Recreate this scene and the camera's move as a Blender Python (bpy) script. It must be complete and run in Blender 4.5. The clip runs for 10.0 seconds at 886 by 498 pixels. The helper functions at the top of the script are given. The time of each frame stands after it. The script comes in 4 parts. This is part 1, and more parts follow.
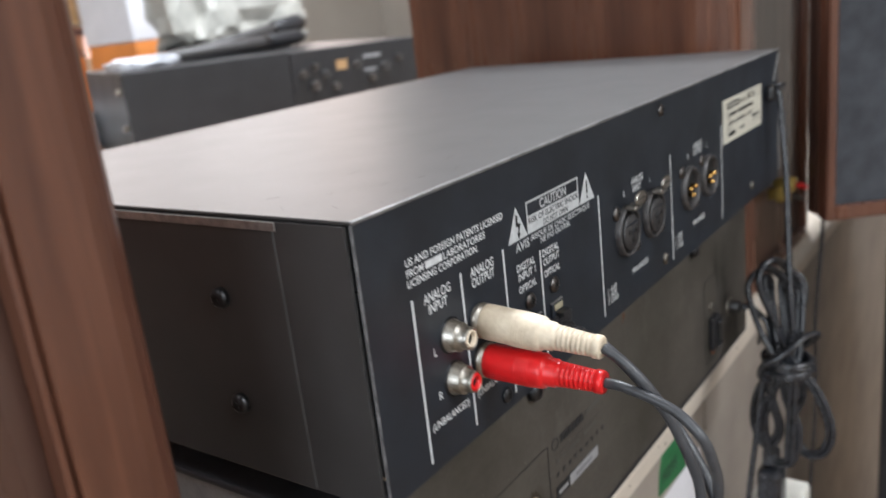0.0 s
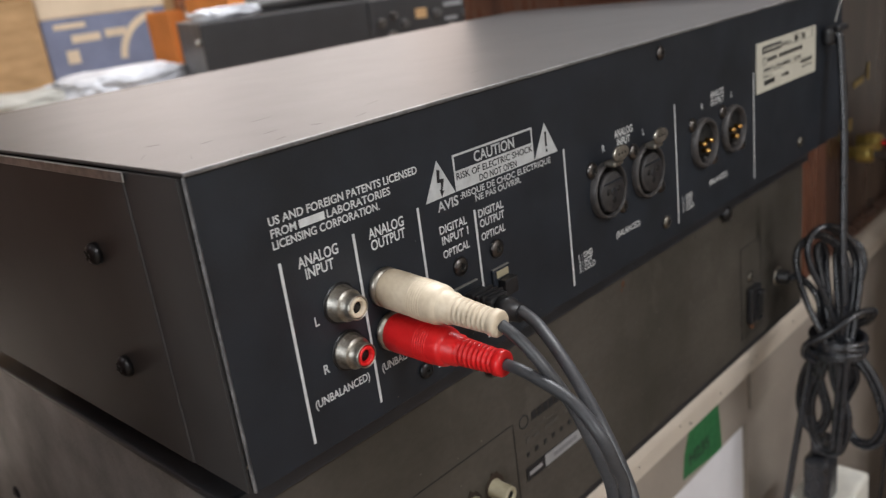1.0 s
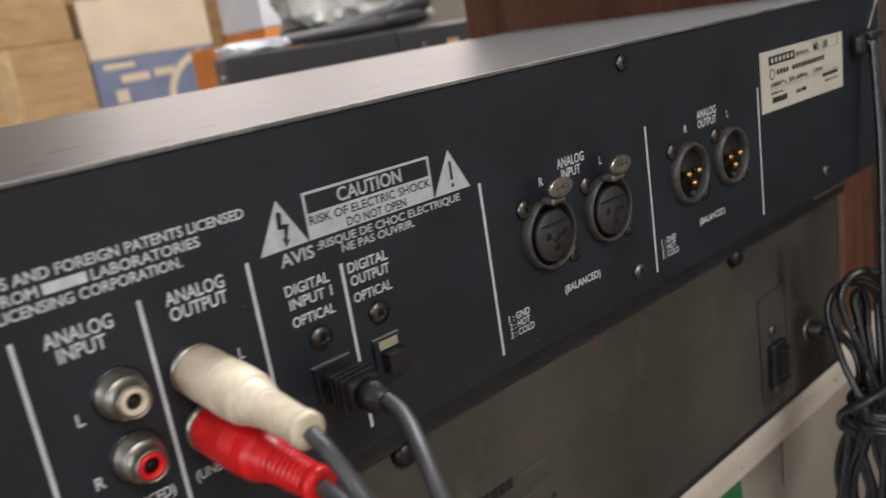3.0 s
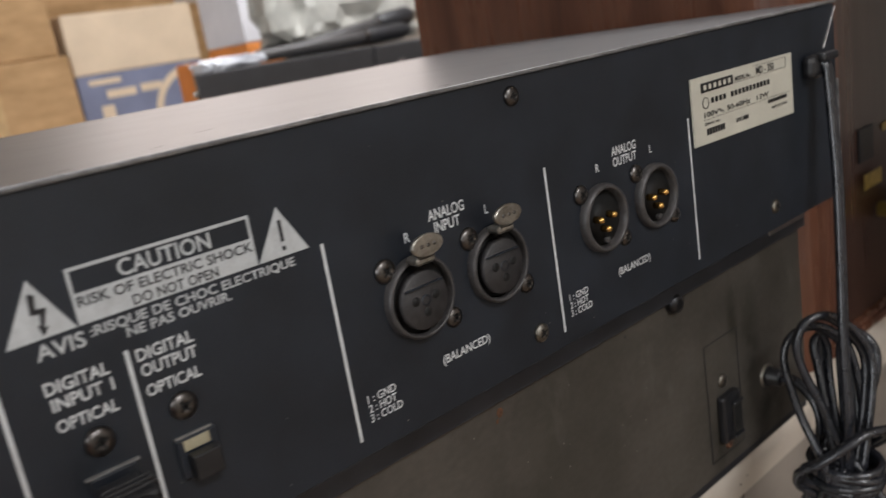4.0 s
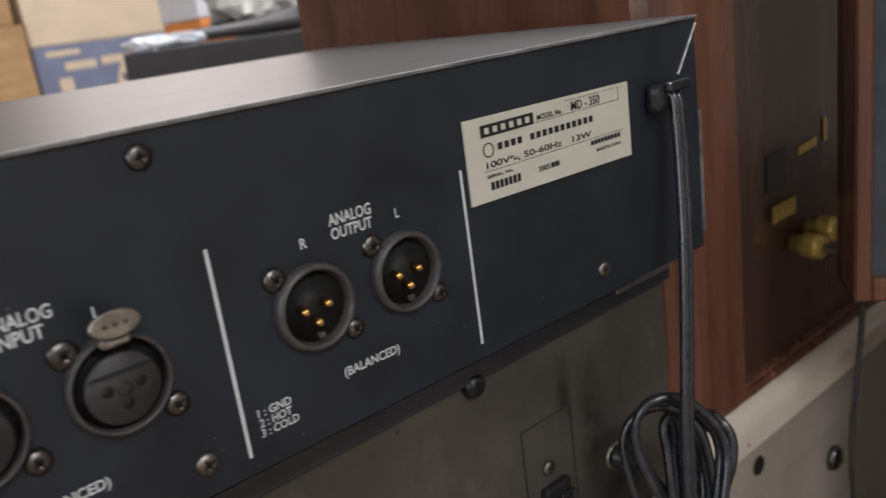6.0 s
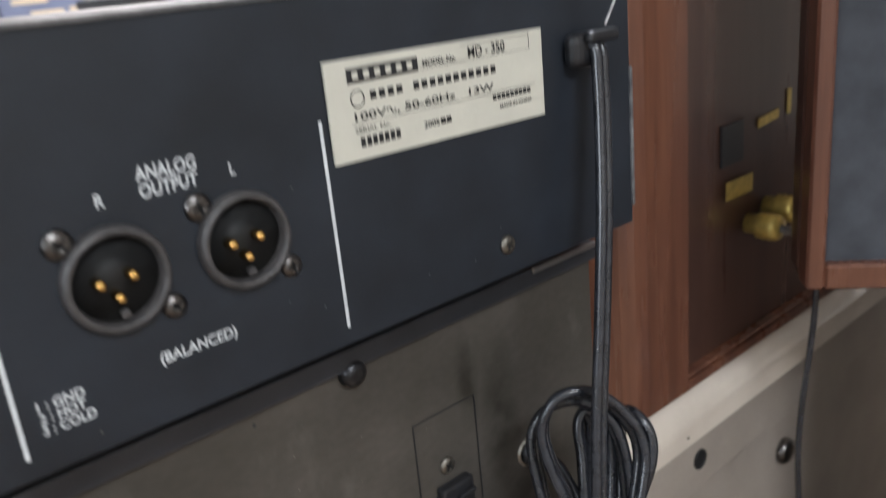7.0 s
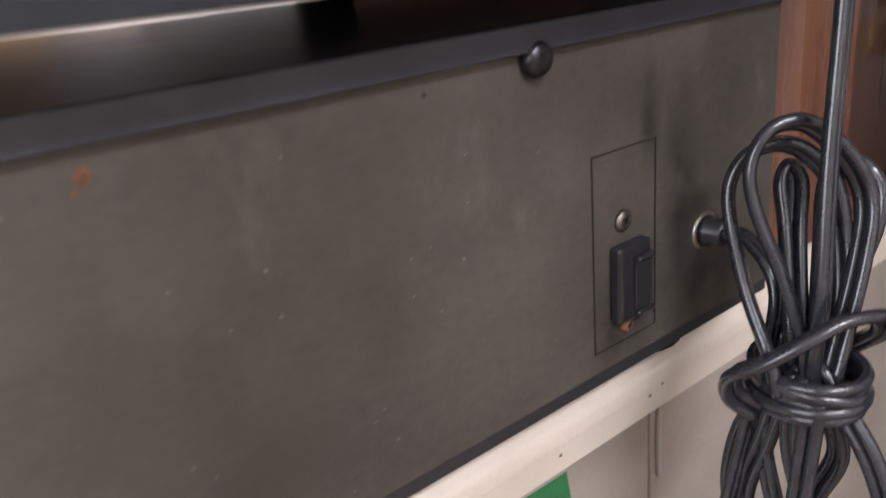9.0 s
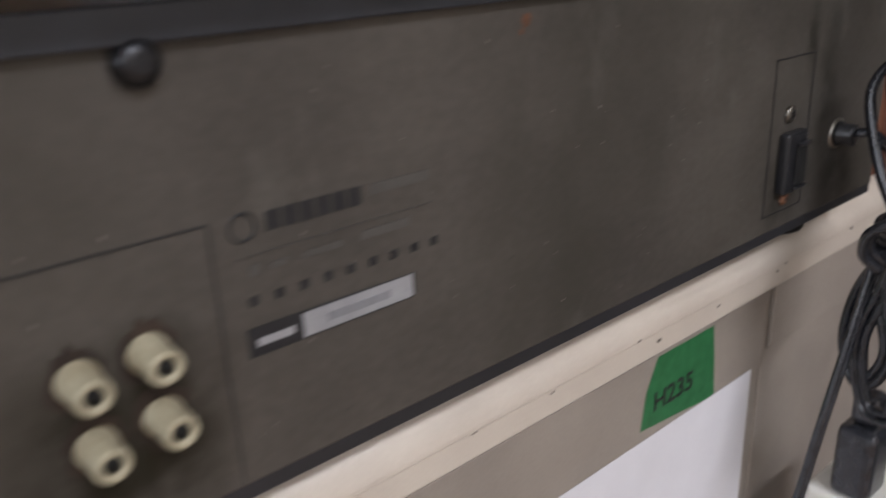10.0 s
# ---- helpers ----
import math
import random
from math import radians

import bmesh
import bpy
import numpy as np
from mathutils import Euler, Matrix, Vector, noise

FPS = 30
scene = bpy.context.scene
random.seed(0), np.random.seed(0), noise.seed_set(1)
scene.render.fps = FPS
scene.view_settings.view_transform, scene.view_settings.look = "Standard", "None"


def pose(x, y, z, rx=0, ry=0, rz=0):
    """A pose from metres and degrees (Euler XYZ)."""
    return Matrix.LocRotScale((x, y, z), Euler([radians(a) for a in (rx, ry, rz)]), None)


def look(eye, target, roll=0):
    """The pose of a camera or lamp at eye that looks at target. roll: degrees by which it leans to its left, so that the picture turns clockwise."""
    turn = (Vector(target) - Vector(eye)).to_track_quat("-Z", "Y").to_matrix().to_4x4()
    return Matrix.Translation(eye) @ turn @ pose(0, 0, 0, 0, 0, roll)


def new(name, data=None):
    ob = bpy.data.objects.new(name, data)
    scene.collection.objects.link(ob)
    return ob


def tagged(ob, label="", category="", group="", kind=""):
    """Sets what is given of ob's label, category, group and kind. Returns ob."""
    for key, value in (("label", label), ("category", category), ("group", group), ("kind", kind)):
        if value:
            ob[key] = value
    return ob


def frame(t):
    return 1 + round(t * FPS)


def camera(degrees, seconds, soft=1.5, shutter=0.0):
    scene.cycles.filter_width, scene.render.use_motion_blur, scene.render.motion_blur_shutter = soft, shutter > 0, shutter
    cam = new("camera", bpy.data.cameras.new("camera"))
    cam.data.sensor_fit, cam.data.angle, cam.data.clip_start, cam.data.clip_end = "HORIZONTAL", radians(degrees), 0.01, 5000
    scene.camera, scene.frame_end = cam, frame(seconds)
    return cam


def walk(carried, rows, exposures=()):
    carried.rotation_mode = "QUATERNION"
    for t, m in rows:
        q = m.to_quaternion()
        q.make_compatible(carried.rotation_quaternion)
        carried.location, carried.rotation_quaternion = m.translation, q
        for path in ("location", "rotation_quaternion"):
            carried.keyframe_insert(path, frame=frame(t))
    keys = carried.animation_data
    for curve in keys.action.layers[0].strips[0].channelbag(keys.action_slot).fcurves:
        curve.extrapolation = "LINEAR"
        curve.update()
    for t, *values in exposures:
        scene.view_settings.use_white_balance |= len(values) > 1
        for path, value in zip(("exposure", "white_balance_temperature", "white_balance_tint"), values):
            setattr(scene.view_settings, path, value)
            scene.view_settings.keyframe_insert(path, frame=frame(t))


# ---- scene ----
cam = camera(56.17, 10.0, soft=1.2, shutter=0.5)
cam.data.dof.use_dof = True
cam.data.dof.focus_distance = 0.24
cam.data.dof.aperture_fstop = 17.0
PATH = [
    (0, (-0.15806, -0.14876, 0.14315), (1.3775, 1.0049, -0.4147), -6.67),
    (0.5, (-0.11973, -0.17809, 0.13658), (1.2474, 1.1377, -0.4956), -6.47),
    (1, (-0.09427, -0.17968, 0.12798), (1.2367, 1.1742, -0.5011), -7.69),
    (1.5, (-0.08016, -0.18079, 0.12500), (1.2268, 1.2042, -0.4864), -8.71),
    (2, (-0.05476, -0.17689, 0.12443), (1.2272, 1.2485, -0.4455), -9.27),
    (2.2, (-0.04577, -0.17319, 0.12003), (1.2235, 1.2689, -0.4361), -9.42),
    (3.3, (0.00678, -0.17247, 0.10700), (1.2439, 1.3091, -0.4169), -9.19),
    (3.5, (0.02146, -0.17318, 0.10664), (1.2579, 1.3118, -0.4091), -9.38),
    (4, (0.04611, -0.17143, 0.10618), (1.2836, 1.3166, -0.3982), -9.48),
    (4.5, (0.07529, -0.17436, 0.10291), (1.3124, 1.3152, -0.3980), -9.53),
    (5, (0.10415, -0.17610, 0.10351), (1.3322, 1.3217, -0.3950), -9.60),
    (5.5, (0.13317, -0.17715, 0.10704), (1.3556, 1.3197, -0.4079), -9.24),
    (6.8, (0.19523, -0.17328, 0.10434), (1.4211, 1.2773, -0.5226), -5.88),
    (7, (0.20469, -0.17035, 0.09236), (1.4294, 1.2782, -0.5415), -5.81),
    (7.5, (0.21063, -0.14507, 0.05174), (1.4014, 1.3142, -0.6210), -5.87),
    (8, (0.19712, -0.11419, 0.02853), (1.3728, 1.3363, -0.6884), -5.35),
    (8.5, (0.19608, -0.10886, 0.02405), (1.3749, 1.3342, -0.7025), -4.32),
    (9, (0.18287, -0.11637, 0.00820), (1.3580, 1.3472, -0.6825), -5.04),
    (9.5, (0.13311, -0.12020, 0.00360), (1.3531, 1.3085, -0.6822), -3.78),
    (10, (0.06806, -0.12184, -0.00203), (1.2772, 1.3041, -0.7123), -2.50),
]
walk(cam, [(t, look(eye, target, roll)) for t, eye, target, roll in PATH],
     [(0, -0.15, 6050, 8), (0.5, -0.62, 6350, 10), (1, -0.65, 6400, 10), (5.5, -0.7, 6450, 11), (7, -0.05, 5950, 8), (7.5, 0.54, 5950, 14), (8, 0.42, 5950, 15), (9, 0.38, 6200, 17), (9.5, 0.18, 6000, 14), (10, -0.26, 6100, 14)])

# ---- light ----
world = bpy.data.worlds.new("sky")
scene.world = world
world.use_nodes = True
wn = world.node_tree
sky = wn.nodes.new("ShaderNodeTexSky")
sky.sky_type, sky.sun_disc = "NISHITA", False
sky.sun_elevation, sky.sun_rotation = radians(38), radians(20)
wn.links.new(sky.outputs[0], wn.nodes["Background"].inputs[0])
wn.nodes["Background"].inputs[1].default_value = 0.08
sun = new("sun", bpy.data.lights.new("sun", "SUN"))
sun.data.energy, sun.data.angle, sun.data.color = 2.0, radians(0.6), (1.0, 0.95, 0.88)
sun.matrix_world = look((1.2, 6.0, 5.0), (0.9, 1.5, -0.8))


def window_lamp(name, eye, target, w, h, watts, colour):
    lamp = new(name, bpy.data.lights.new(name, "AREA"))
    lamp.data.shape, lamp.data.size, lamp.data.size_y = "RECTANGLE", w, h
    lamp.data.energy, lamp.data.color = watts, colour
    lamp.matrix_world = look(eye, target)
    return lamp


window_lamp("window_light", (2.3, 3.34, 0.92), (1.0, 0.6, 0.1), 2.4, 0.95, 39, (1.0, 0.80, 0.70))
# unseen west window, added as fill for the left faces
window_lamp("window_light", (-2.36, -0.4, 0.75), (0.0, -0.4, 0.35), 1.9, 1.2, 32, (0.92, 0.97, 1.0))
# assumed ceiling lamps, unseen, placed to light the back panels and the goods
for lx, ly, watts in ((-0.1, -1.75, 54), (1.0, 0.5, 72)):
    window_lamp("assumed_ceiling_light", (lx, ly, 1.555), (lx, ly, 0.0), 1.2, 0.25, watts, (0.97, 0.98, 1.0))

# ---- materials ----


def mat(name, colour, rough=0.5, metal=0.0, scale=40.0, var=0.15, fine=600.0, bump=0.0, stretch=(1, 1, 1), tint=None,
        rvar=0.1, spec=0.5, transmission=0.0, alpha=1.0, coat=0.0):
    """A surface with large and small variation of colour and gloss, and fine relief."""
    m = bpy.data.materials.new(name)
    m.use_nodes = True
    t = m.node_tree
    b = t.nodes["Principled BSDF"]
    n = t.nodes.new
    tc = n("ShaderNodeTexCoord")
    mp = n("ShaderNodeMapping")
    mp.inputs["Scale"].default_value = stretch
    t.links.new(tc.outputs["Object"], mp.inputs[0])
    a, c = n("ShaderNodeTexNoise"), n("ShaderNodeTexNoise")
    a.inputs["Scale"].default_value, c.inputs["Scale"].default_value = scale, fine
    a.inputs["Detail"].default_value, c.inputs["Detail"].default_value = 6, 3
    for k in (a, c):
        t.links.new(mp.outputs[0], k.inputs["Vector"])
    mix = n("ShaderNodeMix")
    mix.data_type = "RGBA"
    tint = tint or [v * (1 - 2 * var) for v in colour]
    mix.inputs["A"].default_value = (*[v * (1 + var) for v in colour], 1)
    mix.inputs["B"].default_value = (*tint, 1)
    add = n("ShaderNodeMath")
    add.operation = "MULTIPLY_ADD"
    t.links.new(c.outputs[0], add.inputs[0])
    add.inputs[1].default_value = 0.35
    t.links.new(a.outputs[0], add.inputs[2])
    ramp = n("ShaderNodeMapRange")
    ramp.inputs["From Min"].default_value, ramp.inputs["From Max"].default_value = 0.45, 0.9
    t.links.new(add.outputs[0], ramp.inputs[0])
    t.links.new(ramp.outputs[0], mix.inputs["Factor"])
    t.links.new(mix.outputs["Result"], b.inputs["Base Color"])
    rr = n("ShaderNodeMapRange")
    rr.inputs["To Min"].default_value, rr.inputs["To Max"].default_value = max(0.02, rough - rvar), min(1, rough + rvar)
    t.links.new(a.outputs[0], rr.inputs[0])
    t.links.new(rr.outputs[0], b.inputs["Roughness"])
    b.inputs["Metallic"].default_value = metal
    b.inputs["Specular IOR Level"].default_value = spec
    b.inputs["Transmission Weight"].default_value = transmission
    b.inputs["Alpha"].default_value = alpha
    b.inputs["Coat Weight"].default_value = coat
    if bump:
        bp = n("ShaderNodeBump")
        bp.inputs["Strength"].default_value = bump
        bp.inputs["Distance"].default_value = 0.0004
        t.links.new(c.outputs[0], bp.inputs["Height"])
        t.links.new(bp.outputs[0], b.inputs["Normal"])
    return m


def stained(m, dark, scale, lo, hi):
    """Lays broad uneven grime over a surface, running downwards."""
    t = m.node_tree
    b = t.nodes["Principled BSDF"]
    n = t.nodes.new
    tc, mp, no, r, mix = n("ShaderNodeTexCoord"), n("ShaderNodeMapping"), n("ShaderNodeTexNoise"), n("ShaderNodeMapRange"), n("ShaderNodeMix")
    mp.inputs["Scale"].default_value = (1, 1, 0.55)
    no.inputs["Scale"].default_value, no.inputs["Detail"].default_value, no.inputs["Roughness"].default_value = scale, 8, 0.6
    t.links.new(tc.outputs["Object"], mp.inputs[0])
    t.links.new(mp.outputs[0], no.inputs["Vector"])
    r.inputs["From Min"].default_value, r.inputs["From Max"].default_value, r.inputs["To Max"].default_value = lo, hi, 0.75
    t.links.new(no.outputs[0], r.inputs[0])
    mix.data_type = "RGBA"
    t.links.new(b.inputs["Base Color"].links[0].from_socket, mix.inputs["A"])
    mix.inputs["B"].default_value = (*dark, 1)
    t.links.new(r.outputs[0], mix.inputs["Factor"])
    t.links.new(mix.outputs["Result"], b.inputs["Base Color"])
    return m


def dirt_shade_patched(m, dark, spots, most=0.75):
    """Lays soft-edged dark patches of dirt and of painted shade on a surface; each spot is its middle and its reach in
    the thing's own axes.
    """
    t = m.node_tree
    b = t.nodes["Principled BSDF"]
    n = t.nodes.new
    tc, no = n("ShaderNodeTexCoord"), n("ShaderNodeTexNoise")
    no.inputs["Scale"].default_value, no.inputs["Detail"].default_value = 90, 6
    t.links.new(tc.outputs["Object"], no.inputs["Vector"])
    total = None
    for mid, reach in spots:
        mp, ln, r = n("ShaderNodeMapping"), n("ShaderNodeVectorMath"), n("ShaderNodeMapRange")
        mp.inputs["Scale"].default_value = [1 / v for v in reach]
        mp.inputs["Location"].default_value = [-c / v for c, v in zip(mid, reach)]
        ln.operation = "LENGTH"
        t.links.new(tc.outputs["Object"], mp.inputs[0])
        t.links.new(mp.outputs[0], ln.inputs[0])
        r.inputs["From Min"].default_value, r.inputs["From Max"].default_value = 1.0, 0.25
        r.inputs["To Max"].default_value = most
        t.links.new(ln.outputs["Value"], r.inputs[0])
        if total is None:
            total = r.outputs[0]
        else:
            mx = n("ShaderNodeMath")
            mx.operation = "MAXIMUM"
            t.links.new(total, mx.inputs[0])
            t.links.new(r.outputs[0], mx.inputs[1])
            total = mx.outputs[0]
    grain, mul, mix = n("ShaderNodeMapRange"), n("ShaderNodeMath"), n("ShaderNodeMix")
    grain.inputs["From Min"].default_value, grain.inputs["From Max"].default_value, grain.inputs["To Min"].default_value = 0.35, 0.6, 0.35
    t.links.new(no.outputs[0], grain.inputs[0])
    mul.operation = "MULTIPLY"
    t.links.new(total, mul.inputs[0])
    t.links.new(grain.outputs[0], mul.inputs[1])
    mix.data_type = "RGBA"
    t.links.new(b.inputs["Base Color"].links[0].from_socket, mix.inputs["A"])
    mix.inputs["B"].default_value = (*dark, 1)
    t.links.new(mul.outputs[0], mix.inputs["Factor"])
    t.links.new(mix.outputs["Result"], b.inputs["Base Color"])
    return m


def glow(name, colour, strength):
    m = bpy.data.materials.new(name)
    m.use_nodes = True
    b = m.node_tree.nodes["Principled BSDF"]
    b.inputs["Base Color"].default_value = (*colour, 1)
    b.inputs["Emission Color"].default_value = (*colour, 1)
    b.inputs["Emission Strength"].default_value = strength
    return m


def scratched(m, amount=0.5):
    """Adds sparse hairline scratches and scuffs that show bare metal."""
    t = m.node_tree
    b = t.nodes["Principled BSDF"]
    n = t.nodes.new
    tc, mp, vo = n("ShaderNodeTexCoord"), n("ShaderNodeMapping"), n("ShaderNodeTexNoise")
    mp.inputs["Scale"].default_value = (14, 90, 60)
    vo.inputs["Scale"].default_value, vo.inputs["Detail"].default_value = 6, 8
    t.links.new(tc.outputs["Object"], mp.inputs[0])
    t.links.new(mp.outputs[0], vo.inputs["Vector"])
    r = n("ShaderNodeMapRange")
    r.inputs["From Min"].default_value, r.inputs["From Max"].default_value = 0.735, 0.77
    r.inputs["To Max"].default_value = amount
    t.links.new(vo.outputs[0], r.inputs[0])
    mix = n("ShaderNodeMix")
    mix.data_type = "RGBA"
    old = b.inputs["Base Color"].links[0].from_socket
    t.links.new(old, mix.inputs["A"])
    mix.inputs["B"].default_value = (0.3, 0.3, 0.31, 1)
    t.links.new(r.outputs[0], mix.inputs["Factor"])
    t.links.new(mix.outputs["Result"], b.inputs["Base Color"])
    return m


def wood(name, light, dark, rough=0.28, along="z", coat=0.15):
    """Veneer with long grain along one axis."""
    s = {"z": (1, 1, 0.06), "y": (1, 0.06, 1), "x": (0.06, 1, 1)}[along]
    return mat(name, light, rough, 0, 55, 0.1, 420, 0.12, s, dark, 0.08, 0.45, coat=coat)


COVER = scratched(mat("cover_black", (0.050, 0.048, 0.048), 0.41, 0, 40, 0.08, 2200, 0.06, rvar=0.012, spec=0.45), 0.12)
PANEL = mat("panel_black", (0.0150, 0.0190, 0.0262), 0.45, 0, 45, 0.2, 1800, 0.12, rvar=0.06, spec=0.45)
EDGE = mat("worn_edge", (0.19, 0.19, 0.195), 0.42, 0.3, 120, 0.3, 500, 0.1, tint=(0.03, 0.03, 0.033))
TOPEDGE = mat("grey_top_edge", (0.20, 0.195, 0.195), 0.38, 0.2, 60, 0.3, 700, 0.1, tint=(0.07, 0.07, 0.072))
INK = mat("white_print", (0.62, 0.64, 0.65), 0.55, 0, 300, 0.08, 2000)
GREYINK = mat("grey_print", (0.50, 0.52, 0.53), 0.55, 0, 300, 0.08, 2000)
DARKINK = mat("black_print", (0.015, 0.015, 0.017), 0.5, 0, 200, 0.1, 1500)
STEEL = mat("dark_chromate_steel", (0.15, 0.14, 0.135), 0.3, 1.0, 400, 0.2, 1500, 0.1)
BLACKSCREW = mat("black_zinc", (0.045, 0.045, 0.048), 0.33, 0.8, 400, 0.2, 1500, 0.1)
NICKEL = mat("dull_nickel", (0.46, 0.44, 0.40), 0.40, 1.0, 250, 0.2, 1200, 0.15, tint=(0.22, 0.2, 0.17))
DULLSCREW = mat("dull_zinc_screw", (0.26, 0.245, 0.22), 0.42, 1.0, 250, 0.25, 1200, 0.2, tint=(0.12, 0.11, 0.09))
GOLD = mat("gold_plate", (0.83, 0.50, 0.16), 0.22, 1.0, 300, 0.1, 1500)
COREPLASTIC = mat("socket_core_plastic", (0.034, 0.032, 0.033), 0.5, 0, 300, 0.2, 1800, 0.2)
RINGPLASTIC = mat("grey_black_plastic", (0.060, 0.056, 0.056), 0.40, 0, 300, 0.2, 1800, 0.2)
BLACKPLASTIC = mat("black_plastic", (0.017, 0.017, 0.019), 0.35, 0, 200, 0.2, 1500, 0.1)
GALV = mat("galvanised_steel", (0.55, 0.54, 0.52), 0.3, 1.0, 60, 0.1, 600, 0.05)
HOLE = mat("deep_black", (0.004, 0.004, 0.004), 0.7, 0, 200, 0.1, 900)
CREAM = mat("cream_plastic", (0.68, 0.59, 0.46), 0.45, 0, 90, 0.05, 700, 0.08, tint=(0.50, 0.40, 0.28))
WHITEPLASTIC = mat("white_plastic", (0.72, 0.70, 0.64), 0.4, 0, 120, 0.05, 700)
RED = mat("red_plastic", (0.70, 0.012, 0.014), 0.36, 0, 120, 0.08, 700, 0.06)
CORD = mat("grey_black_cord", (0.052, 0.053, 0.058), 0.42, 0, 120, 0.2, 1400, 0.08, rvar=0.06)
POWERCORD = mat("black_vinyl_cord", (0.022, 0.023, 0.028), 0.24, 0, 160, 0.2, 1200, 0.04, rvar=0.05, spec=0.7)
ZINC = mat("aged_grey_steel", (0.098, 0.087, 0.075), 0.52, 0.25, 16, 0.1, 260, 0.16, (1, 1, 1.6), (0.064, 0.057, 0.049), 0.1, spec=0.25)
stained(ZINC, (0.050, 0.046, 0.036), 10, 0.45, 0.68)
stained(ZINC, (0.140, 0.130, 0.112), 42, 0.60, 0.80)
AMP_AT = Vector((0.22, 0.2, -0.117))
# dirt round the jacks, a vertical smear, and shade painted round outlet and cord
dirt_shade_patched(ZINC, (0.020, 0.018, 0.013), [(Vector((x, 0.0235, z)) - AMP_AT, (rx, 0.05, rz)) for x, z, rx, rz in (
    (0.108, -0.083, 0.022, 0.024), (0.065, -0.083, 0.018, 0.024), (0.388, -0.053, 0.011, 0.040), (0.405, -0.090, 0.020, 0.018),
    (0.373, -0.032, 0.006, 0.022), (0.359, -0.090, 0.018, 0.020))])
dirt_shade_patched(ZINC, (0.022, 0.019, 0.012), [(Vector((x, 0.0235, z)) - AMP_AT, (0.019, 0.05, 0.019)) for x, z in ((0.1030, -0.0752), (0.1163, -0.0745), (0.1037, -0.0896), (0.1170, -0.0887), (0.065, -0.0757), (0.0655, -0.0902))], 1.0)
GLOSSBLACK = mat("gloss_black_lacquer", (0.06, 0.062, 0.070), 0.33, 0, 40, 0.15, 900, rvar=0.02)
LIP = mat("cover_lip_paint", (0.030, 0.033, 0.041), 0.42, 0, 60, 0.15, 1400, 0.08)
GREYPAINT = mat("grey_side_paint", (0.42, 0.42, 0.42), 0.45, 0, 40, 0.2, 1200, 0.1)
GRIME = mat("dark_grime", (0.030, 0.017, 0.010), 0.7, 0, 120, 0.25, 500, 0.2)
# pale steel for thin bright edges; on the side lip it paints a highlight
BRIGHTSTEEL = mat("bright_edge_steel", (0.42, 0.41, 0.40), 0.35, 0.7, 200, 0.2, 900)
RUST = mat("rust", (0.13, 0.055, 0.026), 0.8, 0, 300, 0.3, 900, 0.3)
DUST = mat("dust", (0.21, 0.19, 0.16), 0.9, 0, 300, 0.2, 900, 0.3)
OLDWHITE = mat("yellowed_plastic", (0.37, 0.335, 0.235), 0.42, 0, 120, 0.08, 700, 0.06, tint=(0.3, 0.26, 0.17))
FOIL = mat("grey_label_foil", (0.33, 0.33, 0.34), 0.45, 0.2, 120, 0.1, 900)
BEIGE = mat("beige_desk_edge", (0.60, 0.535, 0.455), 0.36, 0, 25, 0.03, 900, 0.04, tint=(0.52, 0.455, 0.385))
DESKPANEL = mat("beige_steel_panel", (0.31, 0.27, 0.23), 0.45, 0, 18, 0.06, 700, 0.06, tint=(0.25, 0.215, 0.185))
TAPE = mat("green_tape", (0.022, 0.145, 0.048), 0.55, 0, 160, 0.12, 900, 0.15)
PAPER = mat("white_paper", (0.70, 0.69, 0.72), 0.8, 0, 30, 0.03, 900, 0.05)
STICKER = mat("cream_sticker", (0.56, 0.54, 0.46), 0.5, 0, 60, 0.03, 900)
WALNUT = wood("walnut_veneer", (0.150, 0.063, 0.037), (0.065, 0.026, 0.017))
DARKWOOD = wood("dark_walnut_back", (0.070, 0.035, 0.025), (0.042, 0.021, 0.016), 0.3)
BRASS = mat("yellow_brass", (0.62, 0.46, 0.13), 0.35, 0.6, 250, 0.15, 900)
CLOTH = mat("black_grille_cloth", (0.045, 0.048, 0.056), 0.9, 0, 60, 0.15, 2600, 0.5)
CARD = mat("brown_cardboard", (0.47, 0.30, 0.15), 0.8, 0, 12, 0.1, 200, 0.1, (1, 1, 3), (0.33, 0.2, 0.09))
BLUEPRINT = mat("blue_printed_card", (0.19, 0.215, 0.32), 0.6, 0, 14, 0.08, 200, 0.05)
PALECARD = mat("pale_card", (0.70, 0.57, 0.42), 0.75, 0, 10, 0.06, 200, 0.05)
FILM = mat("clear_plastic_bag", (0.75, 0.76, 0.80), 0.4, 0, 14, 0.1, 60, 0.2, tint=(0.42, 0.43, 0.47))
GREYBAG = mat("grey_plastic_bag", (0.48, 0.47, 0.43), 0.55, 0, 14, 0.15, 70, 0.2)
ORANGE = mat("orange_card", (0.75, 0.26, 0.06), 0.6, 0, 14, 0.1, 200)
AMPBLACK = mat("black_case_paint", (0.022, 0.022, 0.025), 0.45, 0, 20, 0.15, 900, 0.1)
WALL = mat("wall_paint", (0.60, 0.57, 0.52), 0.85, 0, 3, 0.05, 120, 0.1)
FLOOR = mat("brown_floor", (0.20, 0.135, 0.085), 0.5, 0, 6, 0.15, 90, 0.1, (1, 6, 1))
CEIL = mat("ceiling_board", (0.72, 0.70, 0.66), 0.9, 0, 5, 0.04, 160, 0.2)
TABLE = mat("table_laminate", (0.34, 0.25, 0.17), 0.5, 0, 9, 0.1, 200, 0.05, (1, 5, 1))
SHELFGREY = mat("grey_shelf", (0.30, 0.31, 0.33), 0.5, 0, 9, 0.1, 200, 0.05)
